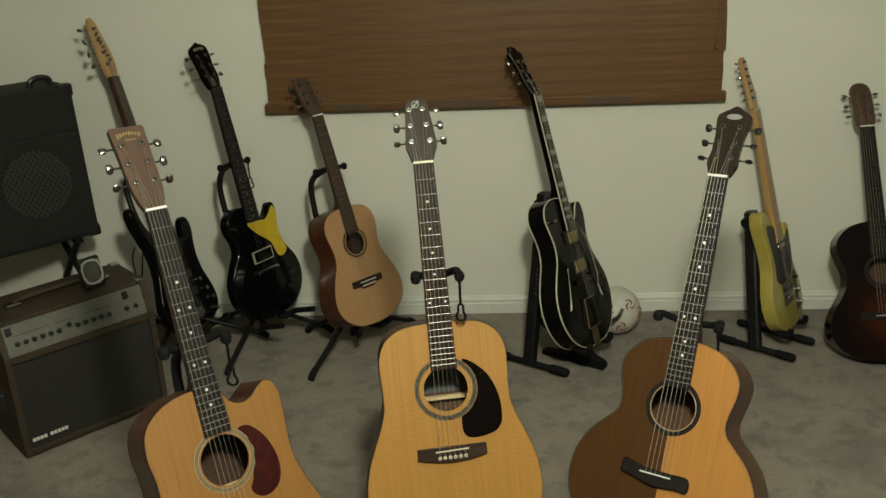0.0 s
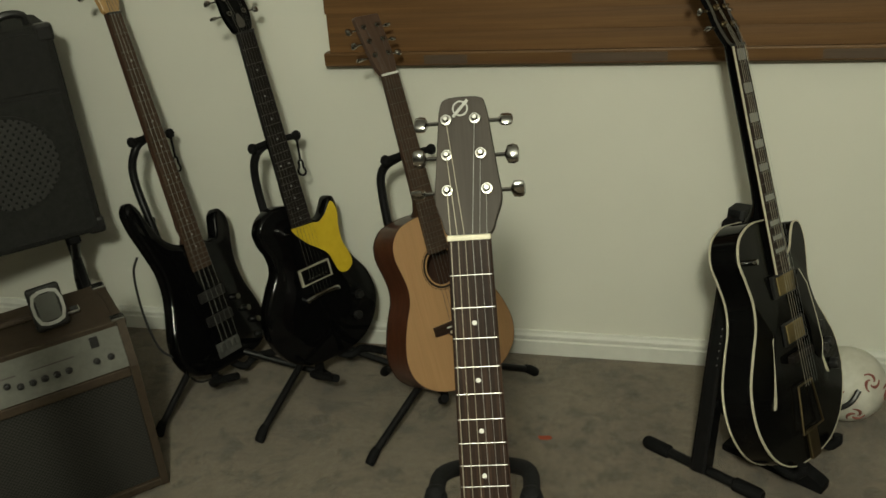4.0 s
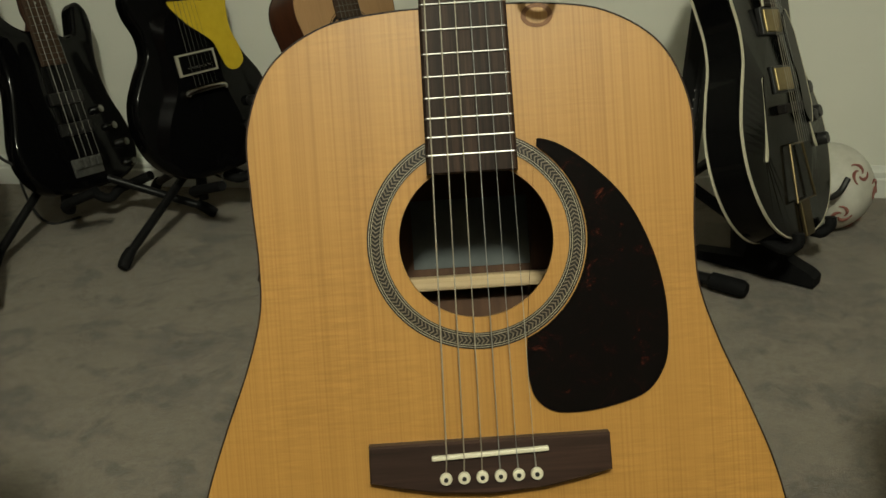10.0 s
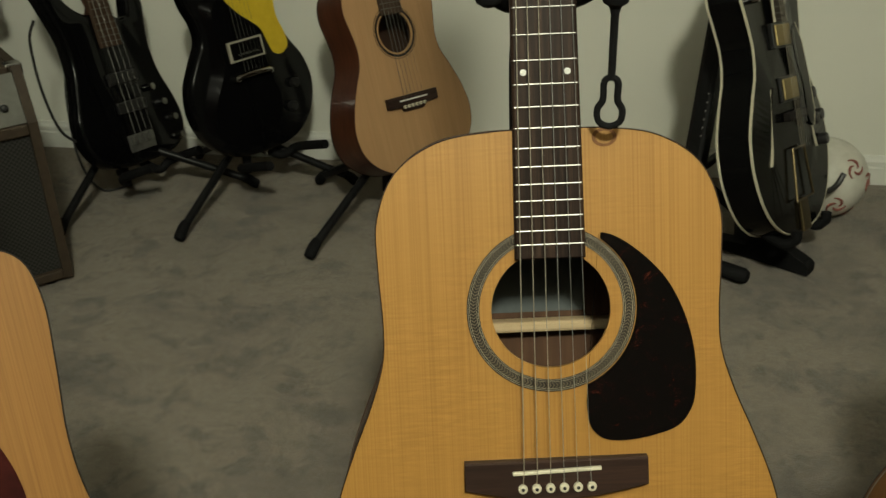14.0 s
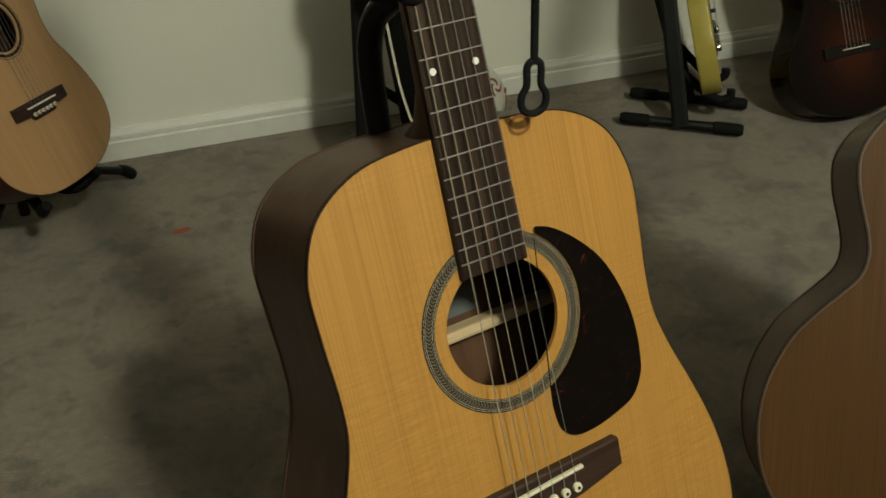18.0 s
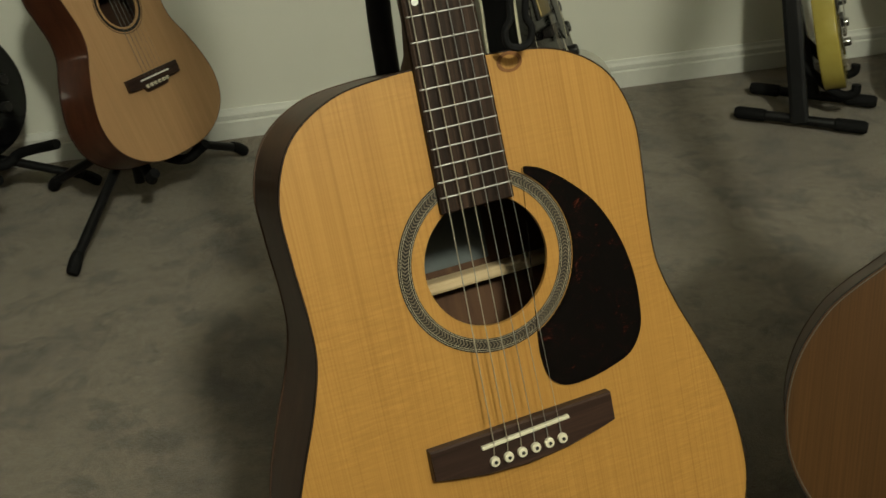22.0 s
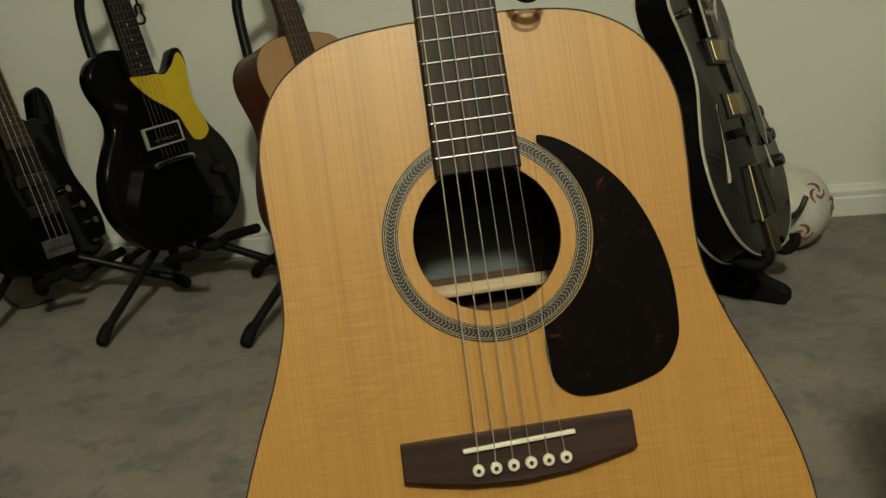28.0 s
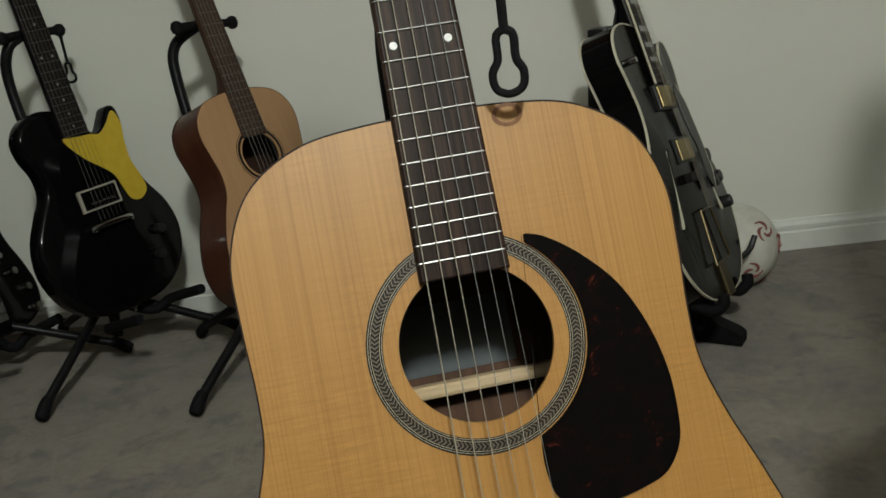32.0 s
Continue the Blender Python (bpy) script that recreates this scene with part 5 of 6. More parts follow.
def tube_stand(g, yoke_v, tail_v, depth, feet, label, arm=0.085, crook=-0.03, strap_side=1, spread=0.10, arm_l=0.0, front=0.012, tip=None, lip=True, pad=0.0080, reach=None, straight=False):
    """A three-legged tube stand: legs, upright with a crooked top, padded yoke and cradle."""
    G = g.matrix_world.copy()
    low = G @ Vector((0, tail_v + 0.05, -depth - 0.045))
    hub = Vector((low.x, low.y, 0))
    s = thing("guitar_stand", label, "stand", Matrix.Translation(hub), "tube guitar stands")
    L = lambda p: Vector(p) - hub
    yoke = G @ Vector((0, yoke_v, -0.034))
    cr = G @ Vector((crook, yoke_v - 0.09, min(-0.075, -depth - 0.014)))
    line = bent([(0, 0, 0.06), (0, 0, 0.16), L(G @ Vector((crook * 0.5, tail_v + 0.12, -depth - 0.04))), L(G @ Vector((crook, yoke_v - 0.26, -depth - 0.030))), L(cr), L(G @ Vector((crook * 0.8, yoke_v - 0.022, -depth * 0.72 - 0.018))), L(yoke)], 6)
    part("upright", tube(line, 0.0105, 12), BLACK_METAL, s, smooth=True)
    part("collar", moved(lathe([(0.018, 0.0), (0.021, 0.01), (0.021, 0.04), (0.016, 0.05)], 16), Matrix.Translation((0, 0, 0.115))), BLACK_PLASTIC, s, smooth=True)
    for f in feet:
        d = Vector((f[0], f[1], 0)) - hub
        e = d.copy()
        e.z = 0.016
        k = d.normalized()
        leg = part("leg", tube([(k.x * 0.015, k.y * 0.015, 0.15), (e.x * 0.93, e.y * 0.93, 0.030)], 0.0095, 10), BLACK_METAL, s, smooth=True)
        part("rubber_foot", tube([(e.x * 0.88, e.y * 0.88, 0.039), (e.x * 0.93, e.y * 0.93, 0.030), (e.x * 0.98, e.y * 0.98, 0.017), (e.x, e.y, 0.013)], 0.013, 12, radii=[0.0108, 0.0125, 0.0128, 0.0105]), FOAM, leg, smooth=True)
    arm_l = arm_l or arm
    if straight:
        front = -0.030
    left, right = G @ Vector((-arm_l, yoke_v - 0.002, front)), G @ Vector((arm, yoke_v - 0.006, front))
    yl = bent([L(left), L(G @ Vector((-arm_l * 0.97, yoke_v + 0.006, front * 0.45 - 0.012))), L(G @ Vector((-arm_l * 0.55, yoke_v, -0.032))), L(yoke), L(G @ Vector((arm * 0.55, yoke_v, -0.032))), L(G @ Vector((arm * 0.97, yoke_v + 0.006, front * 0.45 - 0.012))), L(right)], 4)
    if straight:
        yl = [L(left), L(yoke), L(right)]
    part("yoke_pad", tube(yl, pad, 12), FOAM, s, "black foam-covered yoke", smooth=True)
    for p in (left, right):
        part("yoke_end", moved(lathe([(0.004, -0.0125), (0.0095, -0.009), (0.0122, 0.0), (0.0095, 0.009), (0.004, 0.0125)], 14), Matrix.Translation(L(p))), FOAM, s, smooth=True)
    if strap_side:
        e = right if strap_side > 0 else left
        strap(s, L(e + Vector((0, 0, -0.006))), L(tip) if tip else L(e + Vector((0.003, -0.004, -0.105))))
    for sg in (-1, 1):
        a = bent([(0, 0, 0.14), L(G @ Vector((sg * spread * 0.6, tail_v - 0.016, -depth * 0.85))), L(G @ Vector((sg * spread, tail_v - 0.002, -depth * 0.3))), L(G @ Vector((sg * spread * 1.05, tail_v, 0.010))), L(G @ Vector((sg * spread * 1.05, tail_v + 0.025, 0.022)))], 5)
        if not lip:
            a = bent([(0, 0, 0.14), L(G @ Vector((sg * spread * 0.6, tail_v - 0.024, -depth * 0.85))), L(G @ Vector((sg * spread, tail_v - 0.020, -depth * 0.5))), L(G @ Vector((sg * spread * 1.05, tail_v - 0.012, -depth * 0.25)))], 5)
        if reach:
            a = bent([(0, 0, 0.14), L(G @ Vector((sg * spread * 0.6, tail_v - 0.026, -depth * 0.85))), L(G @ Vector((sg * spread, tail_v - 0.016, -depth * 0.2))), L(G @ Vector((sg * spread, tail_v - 0.006, reach)))], 5)
        part("cradle_arm", tube(a, 0.0105, 10), FOAM, s, smooth=True)
    return s


def flat_bar(p, q, half, t):
    """A flat upright from p to q: half its width as a vector, t half its thickness."""
    p, q, half = Vector(p), Vector(q), Vector(half)
    n = half.cross(q - p).normalized() * t
    bm = bmesh.new()
    a = [[bm.verts.new(e + half * i + n * j) for i, j in ((-1, -0.6), (-0.85, -1), (0.85, -1), (1, -0.6), (1, 0.6), (0.85, 1), (-0.85, 1), (-1, 0.6))] for e in (p, q)]
    for k in range(8):
        bm.faces.new((a[0][k], a[0][(k + 1) % 8], a[1][(k + 1) % 8], a[1][k]))
    for r in a:
        bm.faces.new(r)
    return bm


def folding_stand(g, bar_a, bar_b, top, tail_v, depth, label, second, mark=True, flat_foot=False, pad=0.0160):
    """A folding A-shaped stand with two floor bars and hooks under the body."""
    G = g.matrix_world.copy()
    a, b = Vector((*bar_a, 0.022)), Vector((*bar_b, 0.022))
    mid = (a + b) / 2
    hub = Vector((mid.x, mid.y, 0))
    s = thing("folding_guitar_stand", label, "stand", Matrix.Translation(hub), "folding guitar stands")
    side = (G.to_3x3() @ Vector((1, 0, 0))).normalized()
    side.z = 0
    for k in (0.0, 0.17):
        off = (Vector((*second, 0)) if k else Vector((0, 0, 0))) - hub
        if k and flat_foot:
            u = (b - a).normalized()
            across = Vector((-u.y, u.x, 0)) * 0.017
            tip = b + off + Vector((-0.006, -0.018, -0.022))
            bm = bmesh.new()
            boot = [(-0.24, 0.004), (-0.24, 0.020), (-0.135, 0.032), (-0.115, 0.110), (-0.070, 0.110), (-0.052, 0.046), (-0.010, 0.030), (0.0, 0.022), (0.0, 0.004)]
            faces = [[bm.verts.new(tip + u * d + across * w + Vector((0, 0, z))) for d, z in boot] for w in (-1, 1)]
            for f in faces:
                bm.faces.new(f)
            for k0 in range(len(boot)):
                k1 = (k0 + 1) % len(boot)
                bm.faces.new((faces[0][k0], faces[0][k1], faces[1][k1], faces[1][k0]))
            part("rubber_boot", bm, FOAM, s, "black wedge-shaped rubber foot")
        else:
            part("floor_bar", tube([a + off, b + off], 0.0115, 12), BLACK_METAL, s, smooth=True)
        for p, q in () if k and flat_foot else ((a, b), (b, a)):
            d = (q - p).normalized()
            part("foam_end", tube([p + off - d * 0.006, p + off + d * 0.002, p + off + d * 0.06, p + off + d * 0.064], pad, 14, radii=[pad * 0.7, pad, pad, pad * 0.75]), FOAM, s, smooth=True)
        t = Vector(top) + side * k - hub - Vector((0, 0, 0.9 * k))
        post = [mid + off + Vector((0, 0, 0.0)), mid.lerp(Vector(top), 0.5) + (off + t - Vector(top)) / 2, t]
        part("post", flat_bar(post[0], post[2], side * 0.020, 0.019), BLACK_METAL, s)
        if mark and k == 0.0:
            d = (Vector(top) - mid).normalized()
            for i in range(6):
                c = mid.lerp(Vector(top), 0.42 + 0.028 * i) + off + Vector((0.004, -0.0215, 0))
                part("maker_stroke", moved(box(-0.006, 0.006, -0.0004, 0.0004, -0.005, 0.004), Matrix.Translation(c)), SMOKED, s)
    head = Vector(top) - hub
    part("neck_rest", tube([head - side * 0.045 - Vector((0, 0, 0.03)), head + side * 0.03 - Vector((0, 0, 0.03))], 0.019, 12), FOAM, s, smooth=True)
    part("cross_bar", tube([mid.lerp(Vector(top), 0.28) - hub, mid.lerp(Vector(top), 0.28) - hub + side * 0.17], 0.010, 10), BLACK_METAL, s, smooth=True)
    for k in (0.0, 0.17):
        p0 = mid.lerp(Vector(top), 0.28) - hub + side * k
        x = -0.085 + k
        p1 = G @ Vector((x, tail_v + 0.004, -depth * 0.5)) - hub
        p2 = G @ Vector((x, tail_v - 0.004, 0.012)) - hub
        p3 = G @ Vector((x, tail_v + 0.014, 0.020)) - hub
        part("body_hook", tube(bent([p0, p1, p2, p3], 5), 0.0105, 10), FOAM, s, "black foam-covered hook", smooth=True)
    return s


dread = big_dreadnought()
cut = cutaway_dreadnought()
audi = two_tone_auditorium()
small = travel_guitar()
classical = sunburst_classical()
junior = single_cut()
four = bass()
arch = archtop()
plank = plank_electric()

BLACK_STAND = "black tubular three-legged guitar stand with foam yoke"
tube_stand(dread, 0.395, -0.218, 0.105, [(0.16, 1.93), (-0.10, 2.30), (0.45, 2.32)], BLACK_STAND, 0.0495, -0.01, arm_l=0.0470, front=0.056, tip=(0.1715, 2.1135, 0.689), pad=0.0088)
tube_stand(cut, 0.372, -0.212, 0.105, [(-0.10, 1.62), (-0.62, 1.86), (-0.20, 2.12)], BLACK_STAND, 0.064, -0.01)
tube_stand(audi, 0.327, -0.202, 0.105, [(0.64, 1.84), (1.02, 2.10), (0.96, 2.34)], BLACK_STAND, 0.068, -0.01, spread=0.045)
tube_stand(small, 0.405, -0.148, 0.085, [(-0.414, 3.057), (-0.085, 3.495), (-0.50, 3.44)], BLACK_STAND, 0.075, -0.045, strap_side=0, spread=0.07, lip=False, arm_l=0.052, straight=True)
tube_stand(junior, 0.400, -0.177, 0.045, [(-0.72, 3.10), (-0.40, 3.44), (-0.86, 3.56)], BLACK_STAND, 0.075, -0.045, spread=0.080, reach=0.100, arm_l=0.052, straight=True)
tube_stand(four, 0.560, -0.059, 0.038, [(-0.993, 3.083), (-0.64, 3.40), (-1.12, 3.54)], BLACK_STAND, 0.075, -0.045, spread=0.080, reach=0.085, arm_l=0.052, straight=True)
FOLD = "black folding guitar stand with foam-ended floor bars"
folding_stand(arch, (0.223, 3.228), (0.470, 3.075), (0.405, 3.330, 0.585), -0.215, 0.055, FOLD, (0.142, 0.078), flat_foot=True)
folding_stand(plank, (1.034, 3.330), (1.252, 3.165), (1.135, 3.420, 0.47), -0.115, 0.045, FOLD, (0.10, 0.12), mark=False, pad=0.0145)


# ---- window blind ----
def blind():
    x0, x1, y, z0 = -0.587, 1.046, 3.590, 0.866
    b = thing("window_blind", "closed brown timber venetian window blind with a bottom rail", "blind", Matrix.Translation(((x0 + x1) / 2, y, z0)))
    w = (x1 - x0) / 2
    rail = [(-0.012, -0.034), (0.014, -0.034), (0.016, -0.030), (0.016, -0.004), (0.014, 0.0), (-0.014, 0.0), (-0.016, -0.004), (-0.016, -0.030)]
    bm = bmesh.new()
    rows = [[bm.verts.new((x, p, q)) for p, q in rail] for x in (-w - 0.014, w + 0.012)]
    for k in range(8):
        bm.faces.new((rows[0][k], rows[0][(k + 1) % 8], rows[1][(k + 1) % 8], rows[1][k]))
    bm.faces.new(rows[0])
    bm.faces.new(rows[1])
    part("bottom_rail", bm, BLIND_WOOD, b, "brown timber bottom rail")
    rng = random.Random(4)
    protos = []
    for k in range(3):
        bm = bmesh.new()
        prof = [(0.0003, -0.026), (-0.0001, -0.014), (-0.0003, 0.0), (-0.0001, 0.014), (0.0003, 0.026)]
        a = [[bm.verts.new((x, p + q, z)) for p, z in prof] for x in (-w, w) for q in (-0.0007, 0.0007)]
        for r0, r1 in ((0, 2), (3, 1)):
            for i in range(4):
                bm.faces.new((a[r0][i], a[r0][i + 1], a[r1][i + 1], a[r1][i]))
        for r0, r1 in ((0, 1), (2, 3)):
            for i in range(4):
                bm.faces.new((a[r0][i], a[r0][i + 1], a[r1][i + 1], a[r1][i]))
        for i in (0, 4):
            bm.faces.new((a[0][i], a[2][i], a[3][i], a[1][i]))
        protos.append(bm)
    first = part("slat", protos[0], BLIND_WOOD, b)
    for n in range(26):
        m = Matrix.Translation((rng.uniform(-0.004, 0.004), 0.0, 0.024 + 0.0485 * n)) @ Matrix.Rotation(radians(-3.6 + rng.uniform(-0.5, 0.5)), 4, "X")
        if n == 0:
            first.matrix_basis = m
        else:
            twin(first, b, m)
    part("head_rail", box(-w - 0.01, w + 0.01, -0.035, 0.024, 1.30, 1.36, 0.004), BLIND_WOOD, b)
    part("pull_cord", tube([(w - 0.03, -0.012, 0.18), (w - 0.03, -0.014, 1.3)], 0.0015, 6), BLIND_WOOD, b)
    part("cord_tassel", moved(lathe([(0.003, 0.03), (0.007, 0.02), (0.008, 0.0), (0.004, -0.004)], 12), Matrix.Translation((w - 0.03, -0.012, 0.155))), BLIND_WOOD, b)
    # Thin paler plates set on the rail for its worn stretches.
    for x, l in ((-0.571, 0.108), (-0.21, 0.218), (0.34, 0.155)):
        part("rail_patch", box(x, x + l, -0.0172, -0.0162, -0.028, -0.007), WORN_RAIL, b, "scuffed pale patch")


blind()


# ---- amplifiers ----
def combo_amp():
    bl, br = Vector((-1.204, 2.588, 0)), Vector((-0.872, 2.925, 0))
    ang = math.degrees(math.atan2(br.y - bl.y, br.x - bl.x))
    W, H, D = (br - bl).length, 0.448, 0.25
    a = thing("guitar_amplifier", "tan vinyl combo guitar amplifier with silver knob panel and dark grille", "amplifier", pose(bl.x, bl.y, 0, 0, 0, ang))
    side = [(0.0, 0.012), (0.0, 0.345), (0.035, H), (D, H), (D, 0.012)]
    part("cabinet_side", moved(stacked([(side, 0.0), (side, 0.018)]), Matrix(((0, 0, 1, 0), (1, 0, 0, 0), (0, 1, 0, 0), (0, 0, 0, 1)))), TOLEX, a)
    part("cabinet_side", moved(stacked([(side, W - 0.018), (side, W)]), Matrix(((0, 0, 1, 0), (1, 0, 0, 0), (0, 1, 0, 0), (0, 0, 0, 1)))), TOLEX, a)
    part("cabinet_top", box(0.018, W - 0.018, 0.035, D, H - 0.018, H, 0.003), TOLEX, a)
    part("cabinet_bottom", box(0.018, W - 0.018, 0.0, D, 0.012, 0.032, 0.003), TOLEX, a)
    part("cabinet_back", box(0.018, W - 0.018, D - 0.015, D - 0.002, 0.032, H - 0.018), TOLEX, a)
    part("panel_rail", box(0.018, W - 0.018, 0.0, 0.02, 0.322, 0.345, 0.003), TOLEX, a)
    part("grille", box(0.018, W - 0.018, 0.010, 0.016, 0.032, 0.322), GRILLE, a, "dark woven grille cloth")
    tilt = math.degrees(math.atan2(0.035, H - 0.345))
    p = part("control_panel", box(0.018, W - 0.018, 0.004, 0.008, 0.002, 0.102, 0.001), SILVER_PANEL, a, "silver control panel")
    p.matrix_basis = Matrix.Translation((0, 0, 0.345)) @ Matrix.Rotation(radians(-tilt), 4, "X")
    first = None
    for i in range(15):
        x = 0.050 + (0.025 * i if i < 6 else 0.025 * i + 0.008 if i < 12 else 0.031 * i - 0.030)
        if x > W - 0.04:
            continue
        m = Matrix.Translation((x, 0.004, 0.036 if i != 6 else 0.045))
        if first is None:
            first = part("knob", lathe([(0.0075, 0.0), (0.0075, 0.004), (0.0058, 0.005), (0.0052, 0.014), (0.002, 0.0145)], 14), BLACK_PLASTIC, p, smooth=True)
            moved_m = Matrix.Rotation(radians(90), 4, "X")
            first.matrix_basis = m @ moved_m
        else:
            twin(first, p, m @ moved_m)
    for x in (0.034, W - 0.075):
        part("rocker_switch", box(x - 0.009, x + 0.009, -0.002, 0.004, 0.066, 0.090, 0.001), BLACK_PLASTIC, p)
    for x, l in ((0.05, 0.10), (0.17, 0.06), (0.26, 0.09)):
        part("panel_lettering", box(x, x + l, 0.0032, 0.004, 0.060, 0.063), ROSETTE_GREY, p)
    for x in (0.0, W):
        for y in (0.038, D):
            part("corner_cap", box(x - 0.003 if x == 0 else x - 0.028, x + 0.028 if x == 0 else x + 0.003, y - 0.003 if y < 0.1 else y - 0.028, y + 0.025 if y < 0.1 else y + 0.003, H - 0.020, H + 0.003, 0.003), CHROME, a)
    part("carry_handle", tube(bent([(0.10, 0.14, H + 0.003), (0.115, 0.14, H + 0.016), (W / 2, 0.14, H + 0.020), (W - 0.115, 0.14, H + 0.016), (W - 0.10, 0.14, H + 0.003)], 6), 0.008, 8), TOLEX, a, smooth=True)
    for x in (0.095, W - 0.095):
        part("handle_cap", box(x - 0.022, x + 0.022, 0.125, 0.155, H, H + 0.010, 0.003), CHROME, a)
    for i in range(9):
        x = 0.030 + 0.0115 * i + (0.008 if i > 3 else 0)
        part("logo_bar", box(x, x + 0.009, 0.006, 0.0098, 0.052, 0.062), PEARL, a)
    for x in (0.04, W - 0.04):
        for y in (0.03, D - 0.03):
            part("foot", moved(lathe([(0.015, 0.0), (0.017, 0.012)], 12), Matrix.Translation((x, y, 0))), BLACK_PLASTIC, a)
    d = thing("tuner_gadget", "black handheld gadget with grey screen, propped on the amplifier", "gadget", pose(bl.x, bl.y, H, 0, 0, ang) @ pose(0.335, 0.085, 0.0035, -18, 0, 4))
    part("case", box(-0.036, 0.036, -0.009, 0.009, 0.0, 0.098, 0.008, 3), BLACK_PLASTIC, d)
    part("bezel", plate([smooth_loop([(-0.026, 0.016), (0.026, 0.016), (0.027, 0.083), (-0.027, 0.083)], 3), smooth_loop([(-0.021, 0.022), (0.021, 0.022), (0.022, 0.077), (-0.022, 0.077)], 3)], 0, 0.003), BEZEL, d).matrix_basis = Matrix.Translation((0, -0.009, 0)) @ Matrix.Rotation(radians(90), 4, "X")
    part("screen", box(-0.022, 0.022, -0.0102, -0.0088, 0.020, 0.079), SCREEN, d)


combo_amp()


def big_cabinet():
    W, H, D = 0.645, 0.545, 0.28
    place = pose(-1.668, 2.914, 0.458, -3, 0, 44)
    c = thing("speaker_cabinet", "charcoal grey amplifier with two round perforated speaker grilles", "amplifier", place)
    part("cabinet", box(0, W, 0, D, 0, H, 0.012, 3), GREY_VINYL, c)
    part("baffle", box(0.014, W - 0.014, -0.005, 0.006, 0.014, 0.380, 0.003), GREY_VINYL, c, "dark grille panel")
    part("control_strip", box(0.014, W - 0.014, -0.003, 0.006, 0.388, H - 0.014, 0.003), GREY_VINYL, c)
    for cx in (0.180, 0.465):
        cz, R = 0.228, 0.118
        # Flat disc on the baffle, coloured as the shade between the lattice bars.
        part("speaker_shade_disc", moved(lathe([(R, 0), (R, 0.0015)], 40, "y"), Matrix.Translation((cx, -0.0066, cz))), SHADE_BLACK, c)
        bm = bmesh.new()
        for turn in (-52, 52):
            for i in range(-8, 9):
                o = i * 0.0150
                l = math.sqrt(max(0.0, (R - 0.002) ** 2 - o * o))
                if l > 0.008:
                    keep = bpy.data.meshes.new("bar")
                    bar = moved(box(-l, l, -0.0082 - 0.0004 * (turn > 0), -0.0064, o - 0.0040, o + 0.0040), Matrix.Translation((cx, 0, cz)) @ Matrix.Rotation(radians(turn), 4, "Y"))
                    bar.to_mesh(keep)
                    bar.free()
                    bm.from_mesh(keep)
                    bpy.data.meshes.remove(keep)
        tagged(part("grille_lattice", bm, STUD_GREY, c), kind="stuff")
        part("grille_ring", band([(x + cx, y) for x, y in ring((0, 0), R + 0.006, 40)], [(x + cx, y) for x, y in ring((0, 0), R - 0.001, 40)], 0.0, 0.004), GREY_VINYL, c).matrix_basis = Matrix.Translation((0, -0.005, cz)) @ Matrix.Rotation(radians(90), 4, "X")
    for x in (0, W):
        for z in (0, H):
            part("corner_cap", box(x - 0.004 if x == 0 else x - 0.04, x + 0.04 if x == 0 else x + 0.004, -0.004, 0.04, z - 0.004 if z == 0 else z - 0.04, z + 0.04 if z == 0 else z + 0.004, 0.008), BLACK_PLASTIC, c)
    part("carry_handle", tube(bent([(0.20, 0.13, H), (0.22, 0.13, H + 0.014), (0.32, 0.13, H + 0.020), (0.42, 0.13, H + 0.014), (0.44, 0.13, H)], 5), 0.008, 8), BLACK_PLASTIC, c, smooth=True)
    part("corner_handle", tube(bent([(W - 0.115, 0.07, H), (W - 0.11, 0.07, H + 0.022), (W - 0.08, 0.07, H + 0.030), (W - 0.05, 0.07, H + 0.022), (W - 0.045, 0.07, H)], 5), 0.010, 8), BLACK_PLASTIC, c, smooth=True)
    first = None
    for i in range(4):
        at = Matrix.Translation((0.045 + 0.033 * i, -0.003, 0.425)) @ Matrix.Rotation(radians(90), 4, "X")
        if first is None:
            first = part("knob", lathe([(0.011, 0.0), (0.011, 0.006), (0.008, 0.016), (0.003, 0.017)], 16), SMOKED, c, "silver control knob", smooth=True)
            first.matrix_basis = at
        else:
            twin(first, c, at)
    s = thing("amplifier_stand", "black tubular stand under the speaker amplifier", "stand", pose(-1.668, 2.914, 0, 0, 0, 44))
    for x in (0.08, W - 0.08):
        part("leg", tube([(x, 0.02, 0.0), (x, 0.03, 0.30), (x, D - 0.02, 0.45)], 0.013, 10), BLACK_METAL, s)
        part("leg", tube([(x, D, 0.0), (x, D - 0.05, 0.25), (x, 0.015, 0.448)], 0.013, 10), BLACK_METAL, s)
        part("support_pad", box(x - 0.015, x + 0.015, 0.0, D, 0.440, 0.460, 0.004), FOAM, s)
    for y in (0.02, D):
        part("cross_tube", tube([(0.08, y, 0.05), (W - 0.08, y, 0.05)], 0.011, 10), BLACK_METAL, s)


big_cabinet()


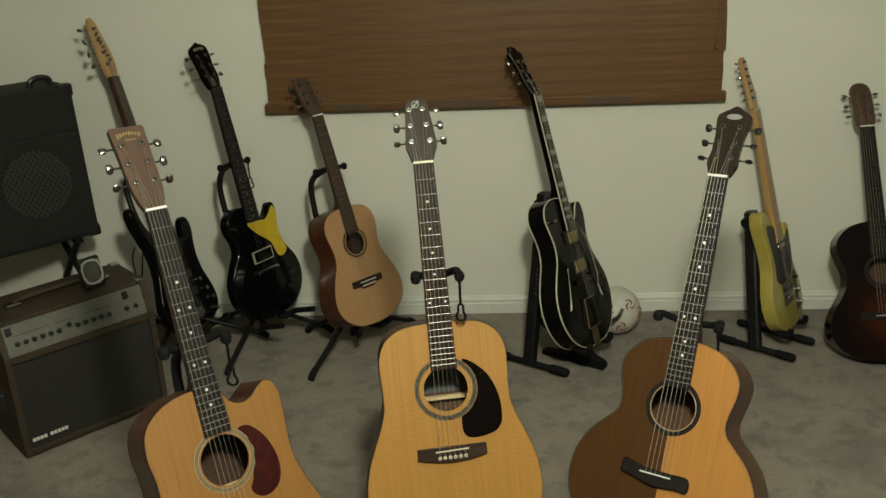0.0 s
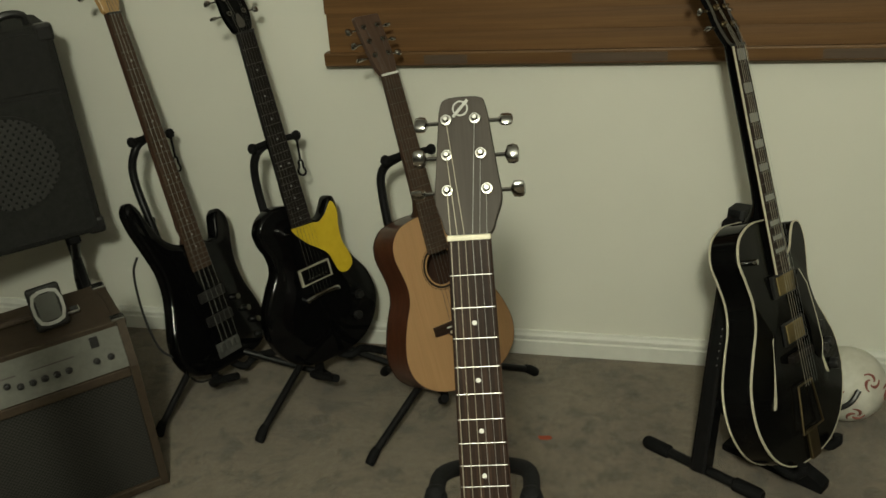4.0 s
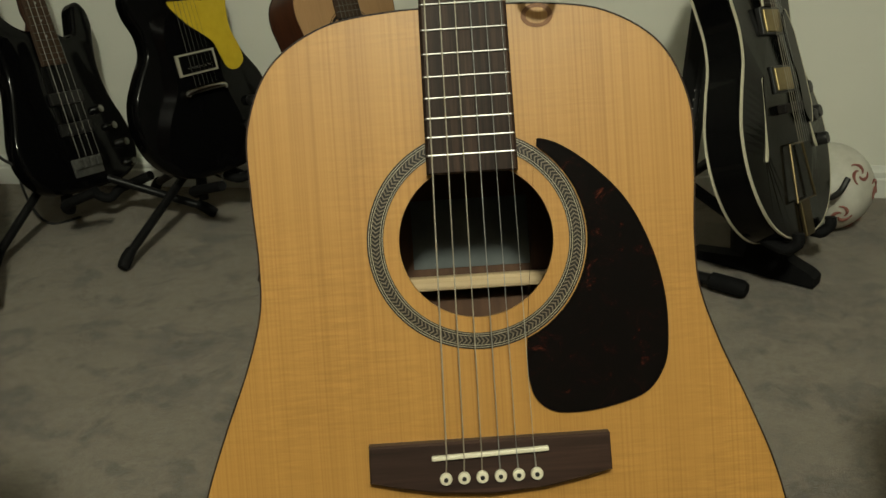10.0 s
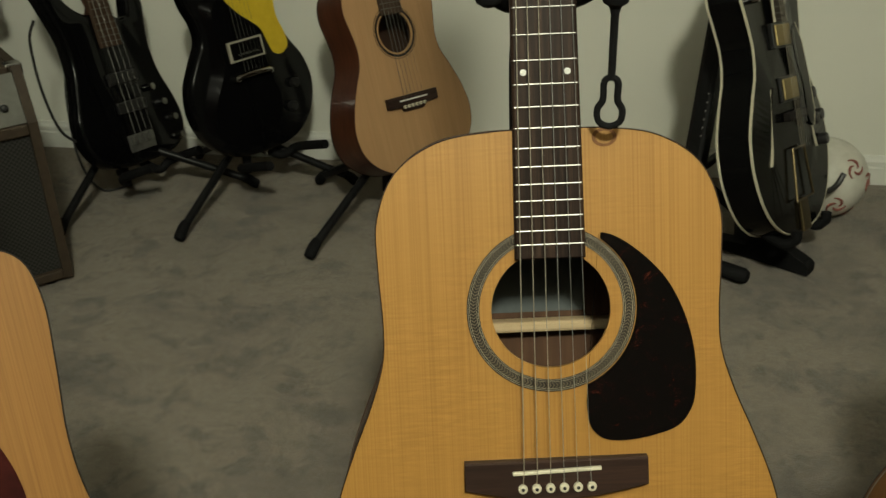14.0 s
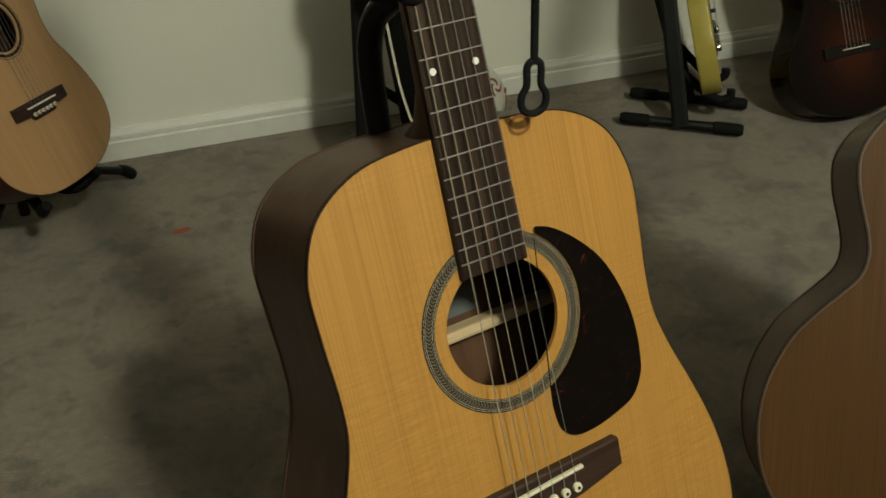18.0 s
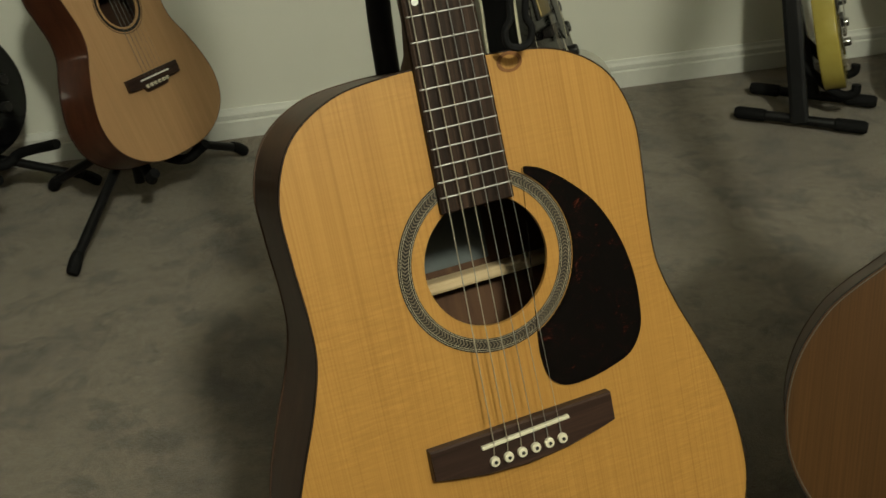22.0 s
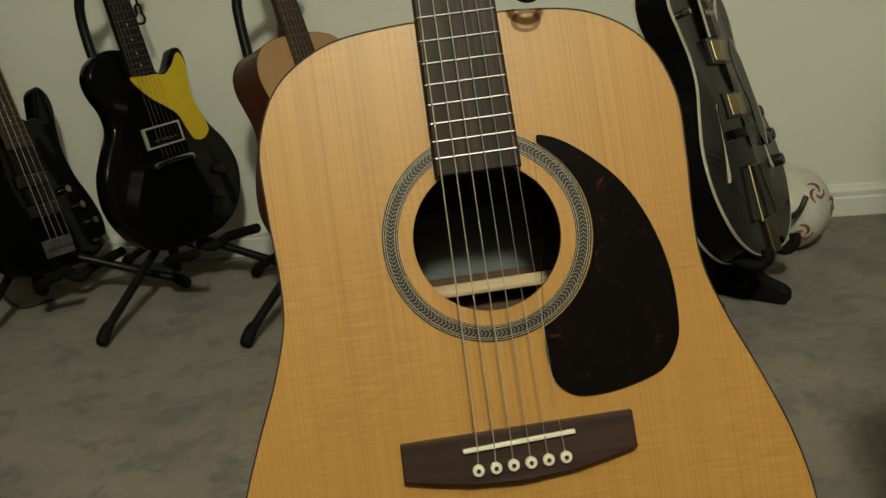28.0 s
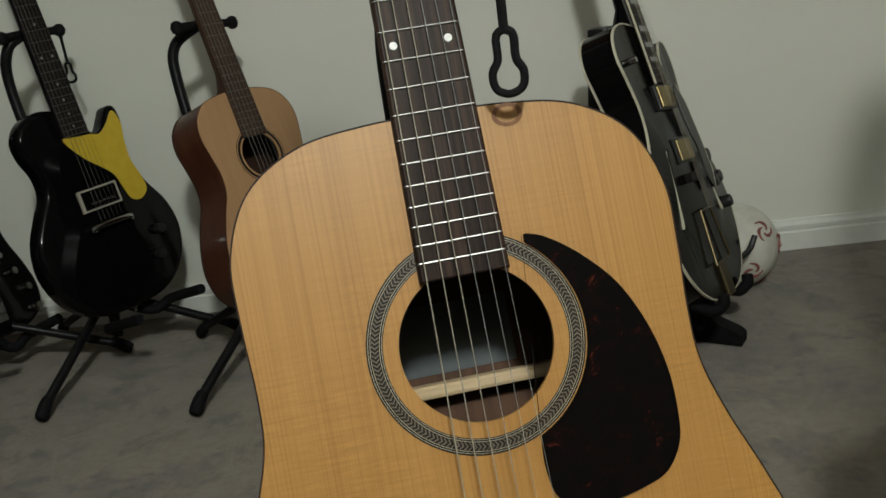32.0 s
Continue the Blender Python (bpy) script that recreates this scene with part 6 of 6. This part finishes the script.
# ---- electronic drum rack beside the amplifier ----
def drum_rack():
    r = thing("drum_rack", "silver tube drum rack with black clamps and a round black pad", "drum rack", Matrix.Translation((-1.30, 2.30, 0)))
    along = Vector((-0.737, -0.676, 0))
    base = Vector((-1.30, 2.30, 0))
    low, high = Vector((-1.164, 2.420, 0.305)) - base, Vector((-1.108, 2.500, 0.763)) - base
    far = 0.62
    part("rail", tube([low, low + along * far], 0.019, 16), RACK_TUBE, r, "brushed silver rail", smooth=True)
    part("end_clamp", moved(box(-0.022, 0.034, -0.025, 0.025, -0.026, 0.026, 0.006), Matrix.Translation(low) @ Matrix.Rotation(radians(42.5), 4, "Z")), BLACK_PLASTIC, r)
    part("rail", tube([high, high + along * 0.095], 0.017, 16), RACK_TUBE, r, "brushed silver rail", smooth=True)
    part("rail", tube([high + along * 0.150, high + along * far], 0.017, 16), RACK_TUBE, r, "brushed silver rail", smooth=True)
    part("end_cap", tube([high - along * 0.006, high + along * 0.004], 0.0178, 16), BLACK_PLASTIC, r)
    part("clamp", moved(box(-0.034, 0.034, -0.027, 0.027, -0.028, 0.026, 0.007), Matrix.Translation(high + along * 0.122) @ Matrix.Rotation(radians(42.5), 4, "Z")), BLACK_PLASTIC, r)
    knob_at = high + along * 0.122 + Vector((0.02, -0.03, 0.0))
    part("wing_screw", tube([knob_at, knob_at + Vector((0.012, -0.014, 0.012))], 0.006, 10), BLACK_PLASTIC, r)
    post = high + along * far
    for d in (Vector((0, 0, 0)), along * -0.06 + Vector((0.08, -0.05, 0))):
        part("leg", tube([Vector((post.x, post.y, 0.79)), Vector((post.x, post.y, 0.15)), Vector((post.x + d.x, post.y + d.y, 0.012))], 0.019, 14), RACK_TUBE, r, smooth=True)
    c = Vector((-1.268, 2.515, 0.650)) - base
    n = Vector((0.42, -0.72, 0.52)).normalized()
    q = Matrix.Translation(c) @ n.to_track_quat("Z", "Y").to_matrix().to_4x4()
    pad = part("drum_pad", moved(lathe([(0.105, -0.03), (0.124, -0.022), (0.128, 0.0), (0.124, 0.010), (0.113, 0.012)], 48), q), BLACK_PLASTIC, r, "round black rubber drum pad", smooth=True)
    part("playing_surface", moved(lathe([(0.112, 0.010), (0.112, 0.0135), (0.108, 0.0145)], 48), q), FOAM, pad)
    part("pad_arm", tube(bent([c - n * 0.028, c - n * 0.06 + Vector((0, 0, 0.03)), high + along * 0.122], 5), 0.010, 10), BLACK_METAL, r, smooth=True)


drum_rack()


# ---- small things ----
def ball():
    r = 0.089
    b = thing("soccer_ball", "scuffed white ball with maroon swirl prints on the carpet", "ball", pose(0.674, 3.430, r, 20, 15, 10))
    bm = bmesh.new()
    bmesh.ops.create_icosphere(bm, subdivisions=4, radius=r)
    part("cover", bm, BALL_WHITE, b, smooth=True)
    import_dirs = [(math.cos(a) * math.cos(e), math.sin(a) * math.cos(e), math.sin(e)) for a, e in ((-1.5, 0.0), (-0.45, 0.5), (-2.4, 0.55), (-1.2, 1.0), (-0.6, -0.5), (-2.5, -0.5), (0.8, 0.2), (2.2, 0.1))]
    for d in import_dirs:
        q = Vector(d).to_track_quat("Z", "Y").to_matrix().to_4x4()
        bm = bmesh.new()
        for turn in range(3):
            pts = []
            for k in range(9):
                rr, th = 0.006 + 0.0021 * k, turn * 2.094 + 0.28 * k
                v = Vector((rr * math.cos(th), rr * math.sin(th), math.sqrt(r * r - rr * rr) + 0.0004))
                pts.append(v)
            tube(pts, 0.0014, 6, bm, radii=[0.0014 + 0.0006 * min(k, 8 - k) for k in range(9)])
        moved(bm, q)
        part("printed_swirl", bm, BALL_PRINT, b)


ball()


def cable_on_floor():
    w = thing("cable", "black power cable hanging down behind the amplifier", "cable", Matrix.Translation((-1.02, 3.40, 0)))
    part("lead", tube(bent([(-0.10, 0.05, 0.42), (-0.07, 0.03, 0.36), (-0.08, 0.0, 0.22), (-0.05, -0.05, 0.08), (0.0, -0.06, 0.006), (0.06, -0.02, 0.006)], 6), 0.003, 8), BLACK_PLASTIC, w, smooth=True)
    part("plug", tube([(-0.10, 0.05, 0.41), (-0.095, 0.048, 0.455)], 0.009, 10), BLACK_PLASTIC, w)


cable_on_floor()


def red_stain():
    s = part("carpet_stain", plate([smooth_loop([(0.018, 0.0), (0.010, 0.010), (-0.004, 0.007), (-0.017, 0.004), (-0.012, -0.006), (0.004, -0.008)], 4)], 0.0, 0.0008), RED_MARK)
    s.matrix_world = Matrix.Translation((-0.022, 3.235, 0.0))
    tagged(s, "small faded red stain on the carpet", "stain")


red_stain()


def ceiling_light():
    c = thing("ceiling_lamp", "plain round ceiling lamp fitting", "lamp", Matrix.Translation((0.44, 0.62, CEIL_Z)))
    part("ceiling_plate", moved(lathe([(0.14, -0.03), (0.15, -0.02), (0.15, 0.0)], 32), Matrix.Identity(4)), TRIM, c)
    part("lamp_holder", moved(lathe([(0.022, -0.12), (0.026, -0.10), (0.026, -0.03)], 20), Matrix.Identity(4)), TRIM, c)


ceiling_light()
